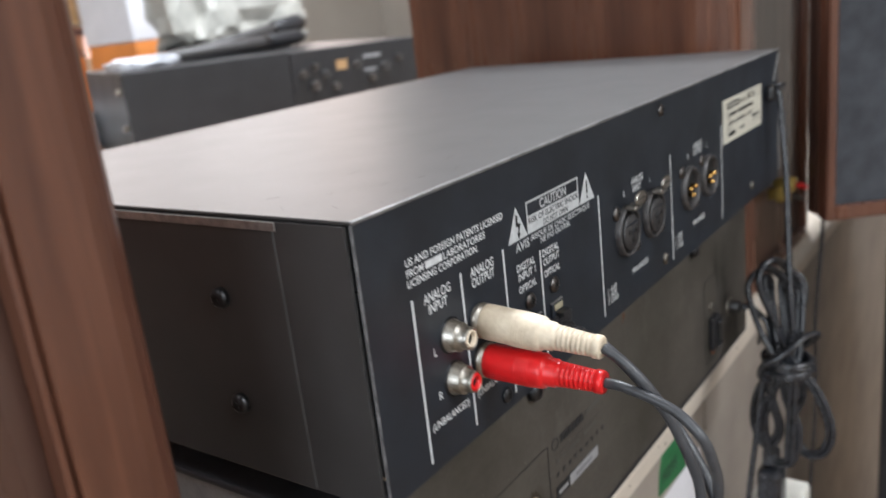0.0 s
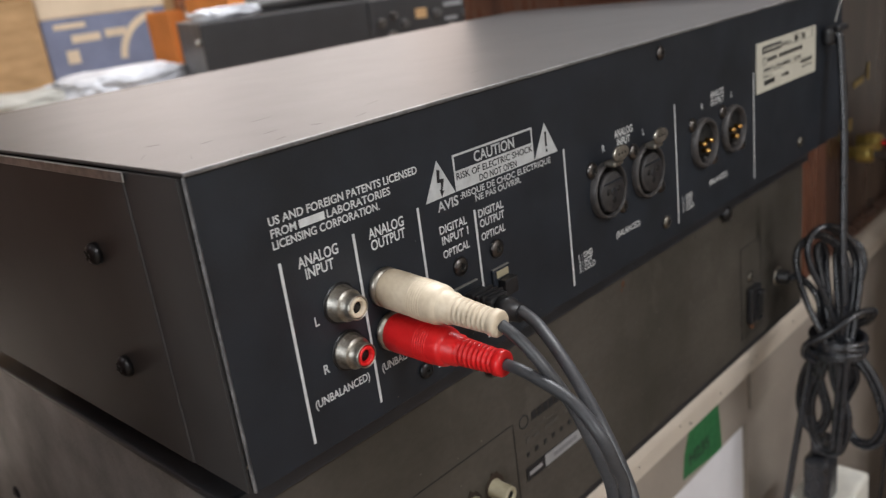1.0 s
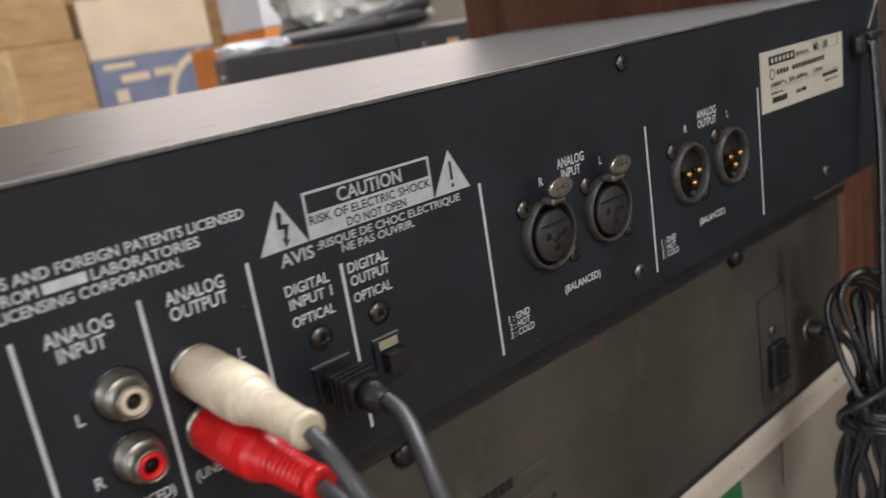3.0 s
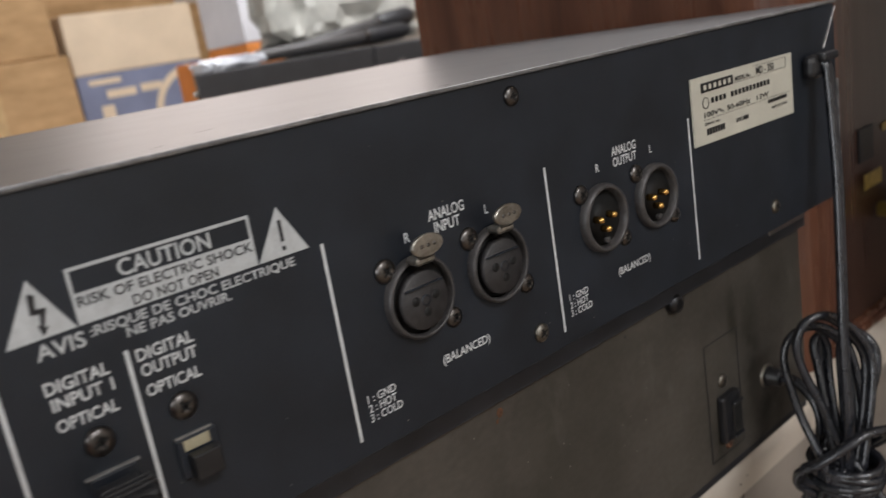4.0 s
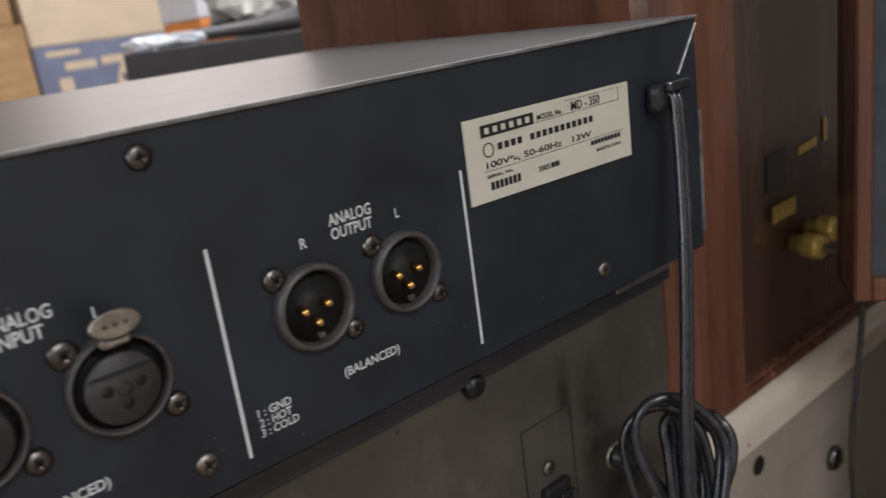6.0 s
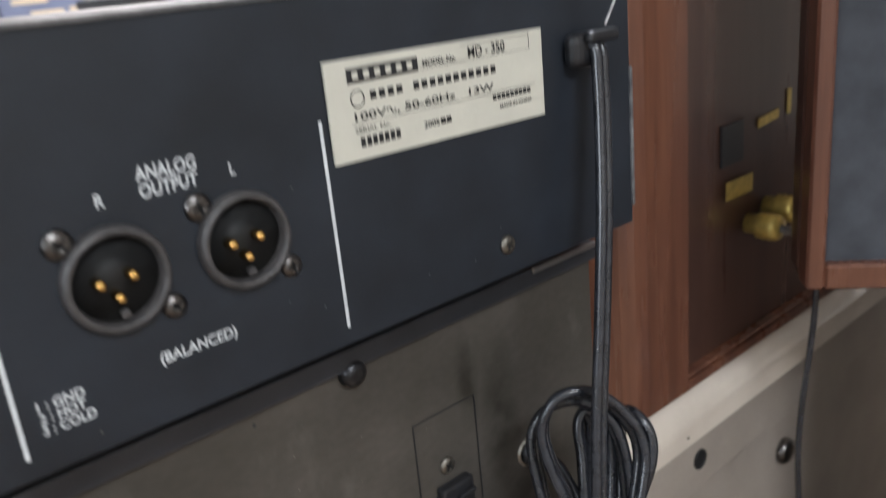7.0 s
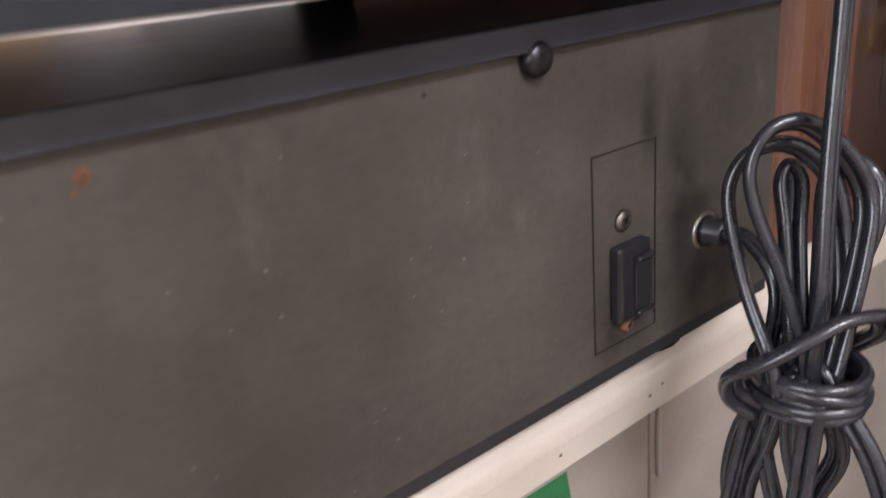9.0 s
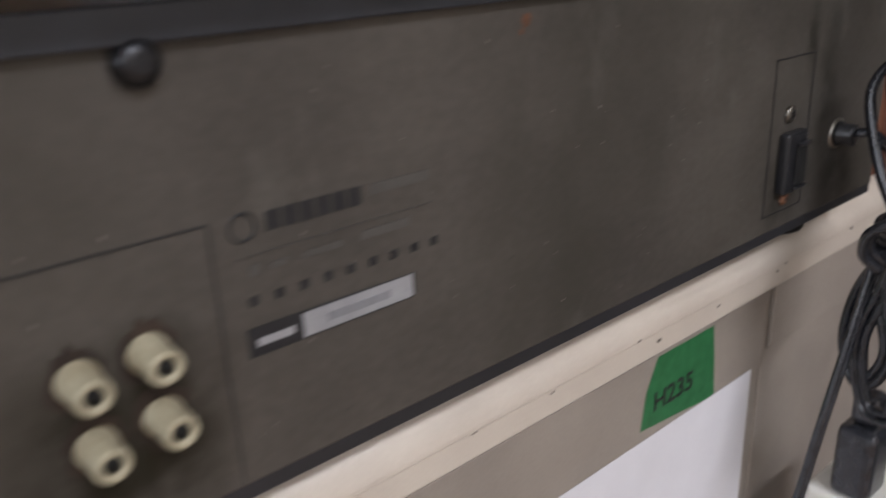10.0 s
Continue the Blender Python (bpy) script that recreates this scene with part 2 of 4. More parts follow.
SKYPANE = glow("bright_overcast_sky", (0.95, 0.97, 1.0), 2.2)

# ---- tools for building ----


def origin_of(ob):
    v = Vector((0, 0, 0))
    while ob:
        v += ob.location
        ob = ob.parent
    return v


def thing(name, at, label, category, group="", kind=""):
    e = new(name)
    e.location = at
    return tagged(e, label, category, group, kind)


def part(name, bm, material, parent, label=""):
    """One mesh object under a thing or a part; its bmesh is given in the room's own metres."""
    if parent:
        bmesh.ops.translate(bm, verts=bm.verts, vec=-origin_of(parent))
    me = bpy.data.meshes.new(name)
    bm.to_mesh(me)
    bm.free()
    for k in material if isinstance(material, (list, tuple)) else [material]:
        me.materials.append(k)
    ob = new(name, me)
    ob.parent = parent
    return tagged(ob, label)


def solo(name, bm, material, label, category="", kind="", group=""):
    c = sum((v.co for v in bm.verts), Vector()) / len(bm.verts)
    c.z = min(v.co.z for v in bm.verts)
    bmesh.ops.translate(bm, verts=bm.verts, vec=-c)
    me = bpy.data.meshes.new(name)
    bm.to_mesh(me)
    bm.free()
    me.materials.append(material)
    ob = new(name, me)
    ob.location = c
    return tagged(ob, label, category, group, kind)


def box(x0, x1, y0, y1, z0, z1, bevel=0.0, seg=2, bm=None, m=None):
    out = bm or bmesh.new()
    g = bmesh.ops.create_cube(out, size=1.0)["verts"]
    for v in g:
        v.co = Vector(((x0 + x1) / 2 + v.co.x * (x1 - x0), (y0 + y1) / 2 + v.co.y * (y1 - y0), (z0 + z1) / 2 + v.co.z * (z1 - z0)))
    if bevel:
        es = {e for v in g for e in v.link_edges}
        r = bmesh.ops.bevel(out, geom=list(es), offset=bevel, segments=seg, profile=0.5, affect="EDGES")
        g = list({v for f in r["faces"] for v in f.verts} | {v for v in g if v.is_valid})
    if m:
        bmesh.ops.transform(out, matrix=m, verts=g)
    return out


def lathe(profile, at, axis, seg=28, bm=None, ends=True):
    """Turns (distance along the axis, radius) pairs round the axis."""
    out = bm or bmesh.new()
    q = Vector(axis).normalized().to_track_quat("Z", "Y").to_matrix()
    rings = []
    for h, r in profile:
        rings.append([out.verts.new(Vector(at) + q @ Vector((r * math.cos(2 * math.pi * k / seg), r * math.sin(2 * math.pi * k / seg), h))) for k in range(seg)])
    for a, b in zip(rings, rings[1:]):
        for k in range(seg):
            f = out.faces.new((a[k], a[(k + 1) % seg], b[(k + 1) % seg], b[k]))
            f.smooth = True
    if ends:
        out.faces.new(rings[0][::-1])
        out.faces.new(rings[-1])
    return out


def smooth_line(pts, n=8):
    pts = [Vector(p) for p in pts]
    p = [pts[0] * 2 - pts[1], *pts, pts[-1] * 2 - pts[-2]]
    res = []
    for i in range(1, len(p) - 2):
        for k in range(n):
            t = k / n
            res.append(0.5 * (2 * p[i] + (p[i + 1] - p[i - 1]) * t + (2 * p[i - 1] - 5 * p[i] + 4 * p[i + 1] - p[i + 2]) * t * t
                              + (3 * p[i] - p[i - 1] - 3 * p[i + 1] + p[i + 2]) * t ** 3))
    return res + [pts[-1]]


def tube(pts, r, seg=10, n=8, bm=None, twin=0.0, twist=0.0, side=(1, 0, 0)):
    """A cord through the points; twin: the gap between the two cores of a flat lead."""
    out = bm or bmesh.new()
    line = smooth_line(pts, n)
    prev = Vector(side)
    frames_ = []
    for i, p in enumerate(line):
        d = (line[min(i + 1, len(line) - 1)] - line[max(i - 1, 0)]).normalized()
        u = prev - d * prev.dot(d)
        u = u.normalized() if u.length > 1e-6 else d.orthogonal().normalized()
        prev = u
        frames_.append((p, u, d.cross(u), d))
    offs = (-twin / 2, twin / 2) if twin else (0,)
    for o in offs:
        rings = []
        for i, (p, u, v, d) in enumerate(frames_):
            a = twist * i / len(frames_)
            w = u * math.cos(a) + v * math.sin(a)
            c = p + w * o
            rings.append([out.verts.new(c + r * (u * math.cos(2 * math.pi * k / seg) + v * math.sin(2 * math.pi * k / seg))) for k in range(seg)])
        for a, b in zip(rings, rings[1:]):
            for k in range(seg):
                f = out.faces.new((a[k], a[(k + 1) % seg], b[(k + 1) % seg], b[k]))
                f.smooth = True
        out.faces.new(rings[0][::-1])
        out.faces.new(rings[-1])
    return out


def poly_plate(points, y, thick, bm=None):
    """A flat plate in the upright plane at y, from its outline in x and z, thick towards the viewer's side."""
    out = bm or bmesh.new()
    f = [out.verts.new((x, y, z)) for x, z in points]
    b = [out.verts.new((x, y - thick, z)) for x, z in points]
    out.faces.new(b)
    out.faces.new(f[::-1])
    for i in range(len(f)):
        j = (i + 1) % len(f)
        out.faces.new((b[i], f[i], f[j], b[j]))
    bmesh.ops.recalc_face_normals(out, faces=out.faces)
    return out


def lettering_mesh(text):
    cu = bpy.data.curves.new("words", "FONT")
    cu.body, cu.size, cu.resolution_u, cu.offset = text, 1.0, 3, 0.018
    tmp = new("words", cu)
    bpy.context.view_layer.update()
    me = bpy.data.meshes.new_from_object(tmp.evaluated_get(bpy.context.evaluated_depsgraph_get()))
    bpy.data.objects.remove(tmp)
    return me


CAPITAL = max(v.co.y for v in lettering_mesh("H").vertices)


def words(text, x0, x1, z0, cap, y, material, parent, name="lettering"):
    """Printed words on an upright face, from x0 to x1 on the baseline z0, with capitals cap high."""
    me = lettering_mesh(text)
    bm = bmesh.new()
    bm.from_mesh(me)
    xs = [v.co.x for v in bm.verts]
    lo, hi = min(xs), max(xs)
    k = (x1 - x0) / (hi - lo)
    for v in bm.verts:
        v.co = Vector((x0 + (v.co.x - lo) * k, y, z0 + v.co.y * cap / CAPITAL))
    bpy.data.meshes.remove(me)
    return part(name, bm, material, parent)


def screw(parent, at, axis, r=0.003, material=None, name="screw", h=0.0016):
    """A cross-head screw with a domed head and a cut cross."""
    a = Vector(axis).normalized()
    bm = lathe([(0, r * 1.02), (h * 0.45, r), (h * 0.8, r * 0.82), (h, r * 0.5), (h, r * 0.3), (h * 0.55, r * 0.18)], at, a, 18)
    s = part(name, bm, material or STEEL, parent)
    q = a.to_track_quat("Z", "Y").to_matrix().to_4x4()
    spin = (Vector(at).x * 977 + Vector(at).z * 631) % 1.5
    slot = bmesh.new()
    for turn in (spin, spin + math.pi / 2):
        box(-r * 0.55, r * 0.55, -r * 0.11, r * 0.11, h * 0.8, h * 1.03, 0, 1, slot, Matrix.Translation(at) @ q @ Matrix.Rotation(turn, 4, "Z"))
    part("cross_slot", slot, HOLE, s)
    return s

# ---- the room ----
ROOM = dict(x0=-2.4, x1=4.2, y0=-2.2, y1=3.4, z0=-0.84, z1=1.6)
solo("floor", box(-2.5, 4.3, -2.3, 3.5, -0.94, -0.84), FLOOR, "brown wood-grain floor of the workroom", "floor", "structure")
solo("ceiling", box(-2.5, 4.3, -2.3, 3.5, 1.6, 1.7), CEIL, "pale ceiling boards of the workroom", "ceiling", "structure")
solo("wall_south", box(-2.5, 4.3, -2.3, -2.2, -0.84, 1.6), WALL, "pale painted wall", "wall", "structure")
solo("wall_east", box(4.2, 4.3, -2.2, 3.4, -0.84, 1.6), WALL, "pale painted wall", "wall", "structure")


def wall_with_opening(name, lo, hi, a0, a1, b0, b1, along):
    """A wall with one window opening through it, a0..a1 along the wall and b0..b1 up."""
    bm = bmesh.new()
    p0, p1 = (ROOM["x0"] - 0.1, ROOM["x1"] + 0.1) if along == "x" else (ROOM["y0"], ROOM["y1"])
    for u0, u1, w0, w1 in ((p0, a0, -0.84, 1.6), (a1, p1, -0.84, 1.6), (a0, a1, -0.84, b0), (a0, a1, b1, 1.6)):
        if along == "x":
            box(u0, u1, lo, hi, w0, w1, bm=bm)
        else:
            box(lo, hi, u0, u1, w0, w1, bm=bm)
    return solo(name, bm, WALL, "pale painted wall with a window opening", "wall", "structure")


wall_with_opening("wall_north", 3.4, 3.5, 1.1, 3.5, 0.42, 1.4, "x")
# opening for the added west window, which is out of view
wall_with_opening("wall_west", -2.5, -2.4, -1.4, 0.6, 0.1, 1.35, "y")
for nm, bmf in (("window_1", [(1.1, 3.5, 3.42, 3.46, 0.42, 0.46), (1.1, 3.5, 3.42, 3.46, 1.36, 1.4), (1.1, 1.14, 3.42, 3.46, 0.46, 1.36), (3.46, 3.5, 3.42, 3.46, 0.46, 1.36), (2.28, 2.32, 3.42, 3.46, 0.46, 1.36)]),
                ("added_west_window", [(-2.46, -2.42, -1.4, 0.6, 0.1, 0.14), (-2.46, -2.42, -1.4, 0.6, 1.31, 1.35), (-2.46, -2.42, -1.4, -1.36, 0.14, 1.31), (-2.46, -2.42, 0.56, 0.6, 0.14, 1.31), (-2.46, -2.42, -0.42, -0.38, 0.14, 1.31)])):
    bm = bmesh.new()
    for b in bmf:
        box(*b, bm=bm)
    solo(nm, bm, SHELFGREY, "grey aluminium window frame in the wall", "window", "structure")
solo("backdrop", box(1.2, 4.6, 4.4, 4.42, -0.2, 2.2), SKYPANE, "bright overcast sky outside the window", "sky", "structure")
solo("backdrop", box(-3.42, -3.4, -2.2, 1.4, -0.3, 2.0), SKYPANE, "bright overcast sky outside the window", "sky", "structure")
DIFFUSER = glow("tube_diffuser", (1.0, 0.98, 0.95), 3.0)
# unseen fittings added for the assumed ceiling light
for lx, ly in ((-0.1, -1.75), (1.0, 0.5)):
    lamp_fix = thing("assumed_ceiling_lamp", (lx, ly, 1.56), "unseen white ceiling tube lamp with a flat diffuser, added as assumed room light", "lamp")
    part("housing", box(lx - 0.62, lx + 0.62, ly - 0.14, ly + 0.14, 1.575, 1.6, 0.004), WHITEPLASTIC, lamp_fix)
    part("diffuser", box(lx - 0.6, lx + 0.6, ly - 0.12, ly + 0.12, 1.563, 1.575, 0.003), DIFFUSER, lamp_fix)

# ---- the desk ----
desk = thing("desk", (0.3, 0.4, -0.84), "beige steel office desk with a rounded top edge", "desk")
DZ = -0.127
top = bmesh.new()
arc = [radians(90 * k / 8) for k in range(9)]
outline = [(0.75, DZ)] + [(0.0515 - 0.0145 * math.sin(a), DZ - 0.0145 + 0.0145 * math.cos(a)) for a in arc]
outline += [(0.0370, DZ - 0.0158), (0.0377, DZ - 0.0166), (0.0379, DZ - 0.0256), (0.0392, DZ - 0.0270), (0.75, DZ - 0.0270)]
ends = [[top.verts.new((x, y, z)) for y, z in outline] for x in (-0.62, 1.35)]
for i in range(len(outline)):
    j = (i + 1) % len(outline)
    top.faces.new((ends[0][i], ends[0][j], ends[1][j], ends[1][i])).smooth = 1 <= i <= 8
top.faces.new(ends[0][::-1])
top.faces.new(ends[1])
bmesh.ops.recalc_face_normals(top, faces=top.faces)
part("desktop", top, BEIGE, desk, "beige laminate top with a worn pale edge")
part("back_panel", box(-0.6, 0.4045, 0.047, 0.052, -0.80, DZ - 0.027, 0.001), DESKPANEL, desk)
part("back_panel", box(0.4065, 1.33, 0.0475, 0.052, -0.80, DZ - 0.027, 0.001), DESKPANEL, desk)
part("rail", box(-0.58, 0.4015, 0.0445, 0.047, -0.1985, DZ - 0.032, 0.0008), DESKPANEL, desk)
part("rail", box(0.4095, 1.31, 0.045, 0.0475, -0.192, DZ - 0.032, 0.0008), DESKPANEL, desk)
for x in (-0.58, 1.29):
    part("leg", box(x, x + 0.04, 0.06, 0.1, -0.84, DZ - 0.027, 0.003), DESKPANEL, desk)
    part("leg", box(x, x + 0.04, 0.68, 0.72, -0.84, DZ - 0.027, 0.003), DESKPANEL, desk)
part("cable_hole", lathe([(0, 0.0058), (0.0012, 0.0058), (0.0014, 0.005), (0.0005, 0.0048)], (0.5545, 0.0452, -0.1735), (0, -1, 0), 20), HOLE, desk, "dark round hole")
part("lock_button", lathe([(0, 0.0085), (0.003, 0.0085), (0.005, 0.007), (0.006, 0.004)], (0.655, 0.0475, -0.2185), (0, -1, 0), 20), STEEL, desk, "tarnished round button")
nicks = random.Random(4)
for x in (0.212, 0.247, 0.2935, 0.3060, 0.3460, 0.3920, 0.3990, 0.4620, 0.5310):
    z, r = DZ - nicks.uniform(0.015, 0.020), nicks.uniform(0.0005, 0.0011)
    part("nick", poly_plate([(x - r, z), (x - r * 0.2, z - r * 0.8), (x + r * 1.1, z - r * 0.3), (x + r * 0.5, z + r * 0.7)], 0.0371, 0.0003), GRIME, desk)
tape = poly_plate([(0.3172, -0.1605), (0.3562, -0.1608), (0.3585, -0.176), (0.3606, -0.1962), (0.336, -0.1935), (0.3077, -0.1905), (0.3105, -0.174)], 0.0444, 0.00025)
tp = thing("green_tape", (0.33, 0.0442, -0.192), "torn piece of green tape with handwriting on the desk", "tape")
part("strip", tape, TAPE, tp)
words("H235", 0.3155, 0.3425, -0.1845, 0.0085, 0.0439, DARKINK, tp, "handwriting")
sheet = thing("paper_sheet", (0.3, 0.046, -0.5), "plain white paper sheet taped to the back of the desk", "paper")
part("page", poly_plate([(0.1, -0.196), (0.3915, -0.1955), (0.391, -0.49), (0.1, -0.488)], 0.0442, 0.0002), PAPER, sheet)

# ---- speakers ----


def bookshelf_speaker(label, x0, x1, y0, y1, z0, z1, posts, w, wl=None, r=0.011):
    """A veneered cabinet, seen from behind: rounded long edges, a recessed dark back, terminals, and a front baffle."""
    sp = thing("bookshelf_speaker", ((x0 + x1) / 2, (y0 + y1) / 2, z0), label, "speaker", "speaker pair")
    bm = bmesh.new()
    # ring of four boards, the back open by the recess
    ix0, ix1, iz0, iz1 = x0 + (wl or w), x1 - w, z0 + 0.005, z1 - w
    for (ax0, ax1, az0, az1) in ((x0, ix0, z0, z1), (ix1, x1, z0, z1), (ix0, ix1, z0, iz0), (ix0, ix1, iz1, z1)):
        box(ax0, ax1, y0, y1, az0, az1, bm=bm)
    es = [e for e in bm.edges if all(abs(v.co.y - y0) < 1e-6 for v in e.verts) and
          (all(abs(v.co.x - x0) < 1e-6 for v in e.verts) or all(abs(v.co.x - x1) < 1e-6 for v in e.verts))]
    bmesh.ops.bevel(bm, geom=es, offset=r, segments=5, profile=0.5, affect="EDGES")
    for f in bm.faces:
        f.smooth = False
    part("cabinet", bm, WALNUT, sp, "red-brown walnut veneer cabinet with rounded edges")
    part("back_board", box(ix0, ix1, y0 + 0.008, y0 + 0.02, iz0, iz1), DARKWOOD, sp, "dark stained back board")
    for (bx0, bx1, bz0, bz1) in ((ix0 + 0.0003, ix0 + 0.0022, iz0 + 0.0003, iz1 - 0.0003), (ix1 - 0.0022, ix1 - 0.0003, iz0 + 0.0003, iz1 - 0.0003), (ix0 + 0.0024, ix1 - 0.0024, iz0 + 0.0003, iz0 + 0.0022), (ix0 + 0.0024, ix1 - 0.0024, iz1 - 0.0022, iz1 - 0.0003)):
        part("bead", box(bx0, bx1, y0 + 0.0015, y0 + 0.008, bz0, bz1, 0.0006, 1), WALNUT, sp)
    part("front_baffle", box(ix0, ix1, y1 - 0.02, y1 - 0.002, iz0, iz1), CLOTH, sp)
    if posts:
        px, pz = posts
        part("terminal_plate", box(px - 0.0255, px - 0.0035, y0 + 0.0065, y0 + 0.008, pz + 0.036, pz + 0.058, 0.0005), AMPBLACK, sp)
        for k, (dx, c) in enumerate(((0.0, BRASS), (0.0195, BRASS))):
            post = part("binding_post", lathe([(0, 0.0055), (0.006, 0.0055), (0.007, 0.0075), (0.009, 0.0072), (0.010, 0.0078), (0.012, 0.0072), (0.013, 0.0078), (0.016, 0.0074), (0.0185, 0.0065), (0.019, 0.003)], (px + dx, y0 + 0.0055, pz + 0.005 * k), (0, -1, 0), 18), c, sp, "yellow ribbed terminal knob")
            part("wire_end", tube([(px + dx, y0 - 0.0125, pz + 0.005 * k), (px + dx + 0.004, y0 - 0.019, pz - 0.003 + 0.006 * k), (px + dx + 0.010, y0 - 0.019, pz - 0.006 + 0.006 * k)], 0.0026, 8), (STEEL, RED)[k], post)
        part("rating_plate", poly_plate([(px - 0.0235, pz + 0.018), (px + 0.0035, pz + 0.018), (px + 0.0035, pz + 0.028), (px - 0.0235, pz + 0.028)], y0 + 0.0053, 0.0004), BRASS, sp, "small brass plate")
        part("rating_plate", poly_plate([(px + 0.012, pz + 0.05), (px + 0.034, pz + 0.052), (px + 0.034, pz + 0.057), (px + 0.012, pz + 0.055)], y0 + 0.0073, 0.0004), BRASS, sp, "small brass plate")
        part("rating_plate", poly_plate([(px + 0.044, pz + 0.052), (px + 0.048, pz + 0.052), (px + 0.048, pz + 0.066), (px + 0.044, pz + 0.066)], y0 + 0.0073, 0.0004), BRASS, sp, "small brass plate")
    return sp


bookshelf_speaker("walnut-veneered bookshelf speaker with brass terminals, standing on the desk", 0.484, 0.752, 0.045, 0.340, DZ, 0.235, (0.6110, -0.0545), 0.015, 0.0600, 0.026)
bookshelf_speaker("walnut-veneered bookshelf speaker beside the stacked decks", -0.265, -0.054, 0.012, 0.32, DZ, 0.235, None, 0.027)

# turned speaker with a cloth grille, on a dark stand
turn = Matrix.Translation((0.556, -0.008, 0)) @ Matrix.Rotation(radians(-52), 4, "Z")
gsp = thing("grille_speaker", (0.62, -0.1, -0.062), "shallow dark speaker with black cloth grille in a thin wooden frame", "speaker")
bm = box(0.0, 0.24, 0.014, 0.034, -0.062, 0.34, 0.004, 2, m=turn)
part("cabinet", bm, DARKWOOD, gsp)
bm = bmesh.new()
for b in ((0, 0.008, -0.062, 0.34), (0.232, 0.24, -0.062, 0.34), (0.008, 0.232, -0.062, -0.050), (0.008, 0.232, 0.332, 0.34)):
    box(b[0], b[1], -0.002, 0.0135, b[2], b[3], 0.0012, 1, bm)
bmesh.ops.transform(bm, matrix=turn, verts=bm.verts)
part("grille_frame", bm, WALNUT, gsp, "thin red-brown wooden frame")
part("grille_cloth", box(0.008, 0.232, 0.004, 0.0135, -0.050, 0.332, m=turn), CLOTH, gsp)
part("speaker_wire", tube([(0.582, -0.002, -0.05), (0.585, 0.0, -0.09), (0.583, 0.004, -0.16), (0.588, 0.004, -0.25), (0.58, 0.01, -0.45), (0.6, 0.02, -0.838)], 0.0016, 8), POWERCORD, gsp)
st = thing("speaker_stand", (0.78, -0.2, -0.84), "dark lacquered stand cabinet under the turned speaker", "stand")
part("body", box(0.625, 0.93, -0.36, -0.045, -0.84, -0.0622, 0.004), AMPBLACK, st)
part("shelf_edge", box(0.6235, 0.625, -0.35, -0.055, -0.2, -0.18, 0.0005), SHELFGREY, st)

# ---- stereo amplifier under the deck ----
AX0, AX1, AY, AT, AB = 0.002, 0.4425, 0.0235, -0.0112, -0.1135
amp = thing("amplifier", (0.22, 0.2, DZ), "old amplifier with dusty grey steel back and black cover", "amplifier")
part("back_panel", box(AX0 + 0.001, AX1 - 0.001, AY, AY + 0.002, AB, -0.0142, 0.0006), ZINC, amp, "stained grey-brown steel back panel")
part("side_panel", box(AX0, AX0 + 0.0015, AY + 0.002, 0.34, AB, -0.0142), GREYPAINT, amp)
part("side_panel", box(AX1 - 0.0015, AX1, AY + 0.002, 0.34, AB, -0.0142), GREYPAINT, amp)
part("cover", box(AX0 - 0.001, AX1 + 0.001, AY - 0.0002, 0.345, -0.0140, AT, 0.0008, 3), GLOSSBLACK, amp, "glossy black top cover")
lip = poly_plate([(AX0 - 0.001, -0.0176), (AX1 + 0.001, -0.0175), (AX1 + 0.001, AT + 0.0004), (AX0 - 0.001, AT + 0.0004)], AY - 0.0003, 0.0025)
bmesh.ops.bevel(lip, geom=lip.edges[:], offset=0.0005, segments=2, profile=0.5, affect="EDGES")
part("cover_edge", lip, LIP, amp, "folded black edge of the cover")
# bright metal strip at the right end of the cover edge
part("bright_cover_end", box(0.4065, 0.4428, AY - 0.0033, AY - 0.0022, AT - 0.0014, AT + 0.0008, 0.0003, 1), GALV, amp, "bright metal end of the cover edge")
part("bottom_plate", box(AX0, AX1, AY + 0.0006, 0.34, AB - 0.0046, AB + 0.0005, 0.0006, 1), AMPBLACK, amp, "black folded bottom plate")
part("front_panel", box(AX0 - 0.002, AX1 + 0.002, 0.345, 0.36, AB, AT, 0.002), AMPBLACK, amp)
for x in (0.05, 0.399):
    for y in (0.049, 0.31):
        part("foot", lathe([(0, 0.016), (0.0092, 0.018), (0.0105, 0.017)], (x, y, DZ), (0, 0, 1), 20), HOLE, amp, "black rubber foot")
for x in (0.327, 0.1230):
    part("cover_screw", lathe([(0, 0.0046), (0.002, 0.0045), (0.0036, 0.0035), (0.0042, 0.0018)], (x, AY - 0.0002, -0.0192 if x > 0.2 else -0.0205), (0, -1, 0), 20), BLACKSCREW, amp, "black domed cover screw")
for x, z in ((0.0, -0.095), (0.0, -0.03)):
    screw(amp, (AX0, 0.25, z), (-1, 0, 0), 0.0034, BLACKSCREW)
# printed frame lines and plates on the back
Y = AY - 0.0002


def bars(items, y, material, parent, name="printed_bar"):
    for x0, x1, z0, z1 in items:
        part(name, poly_plate([(x0, z0), (x1, z0), (x1, z1), (x0, z1)], y, 0.00012), material, parent)


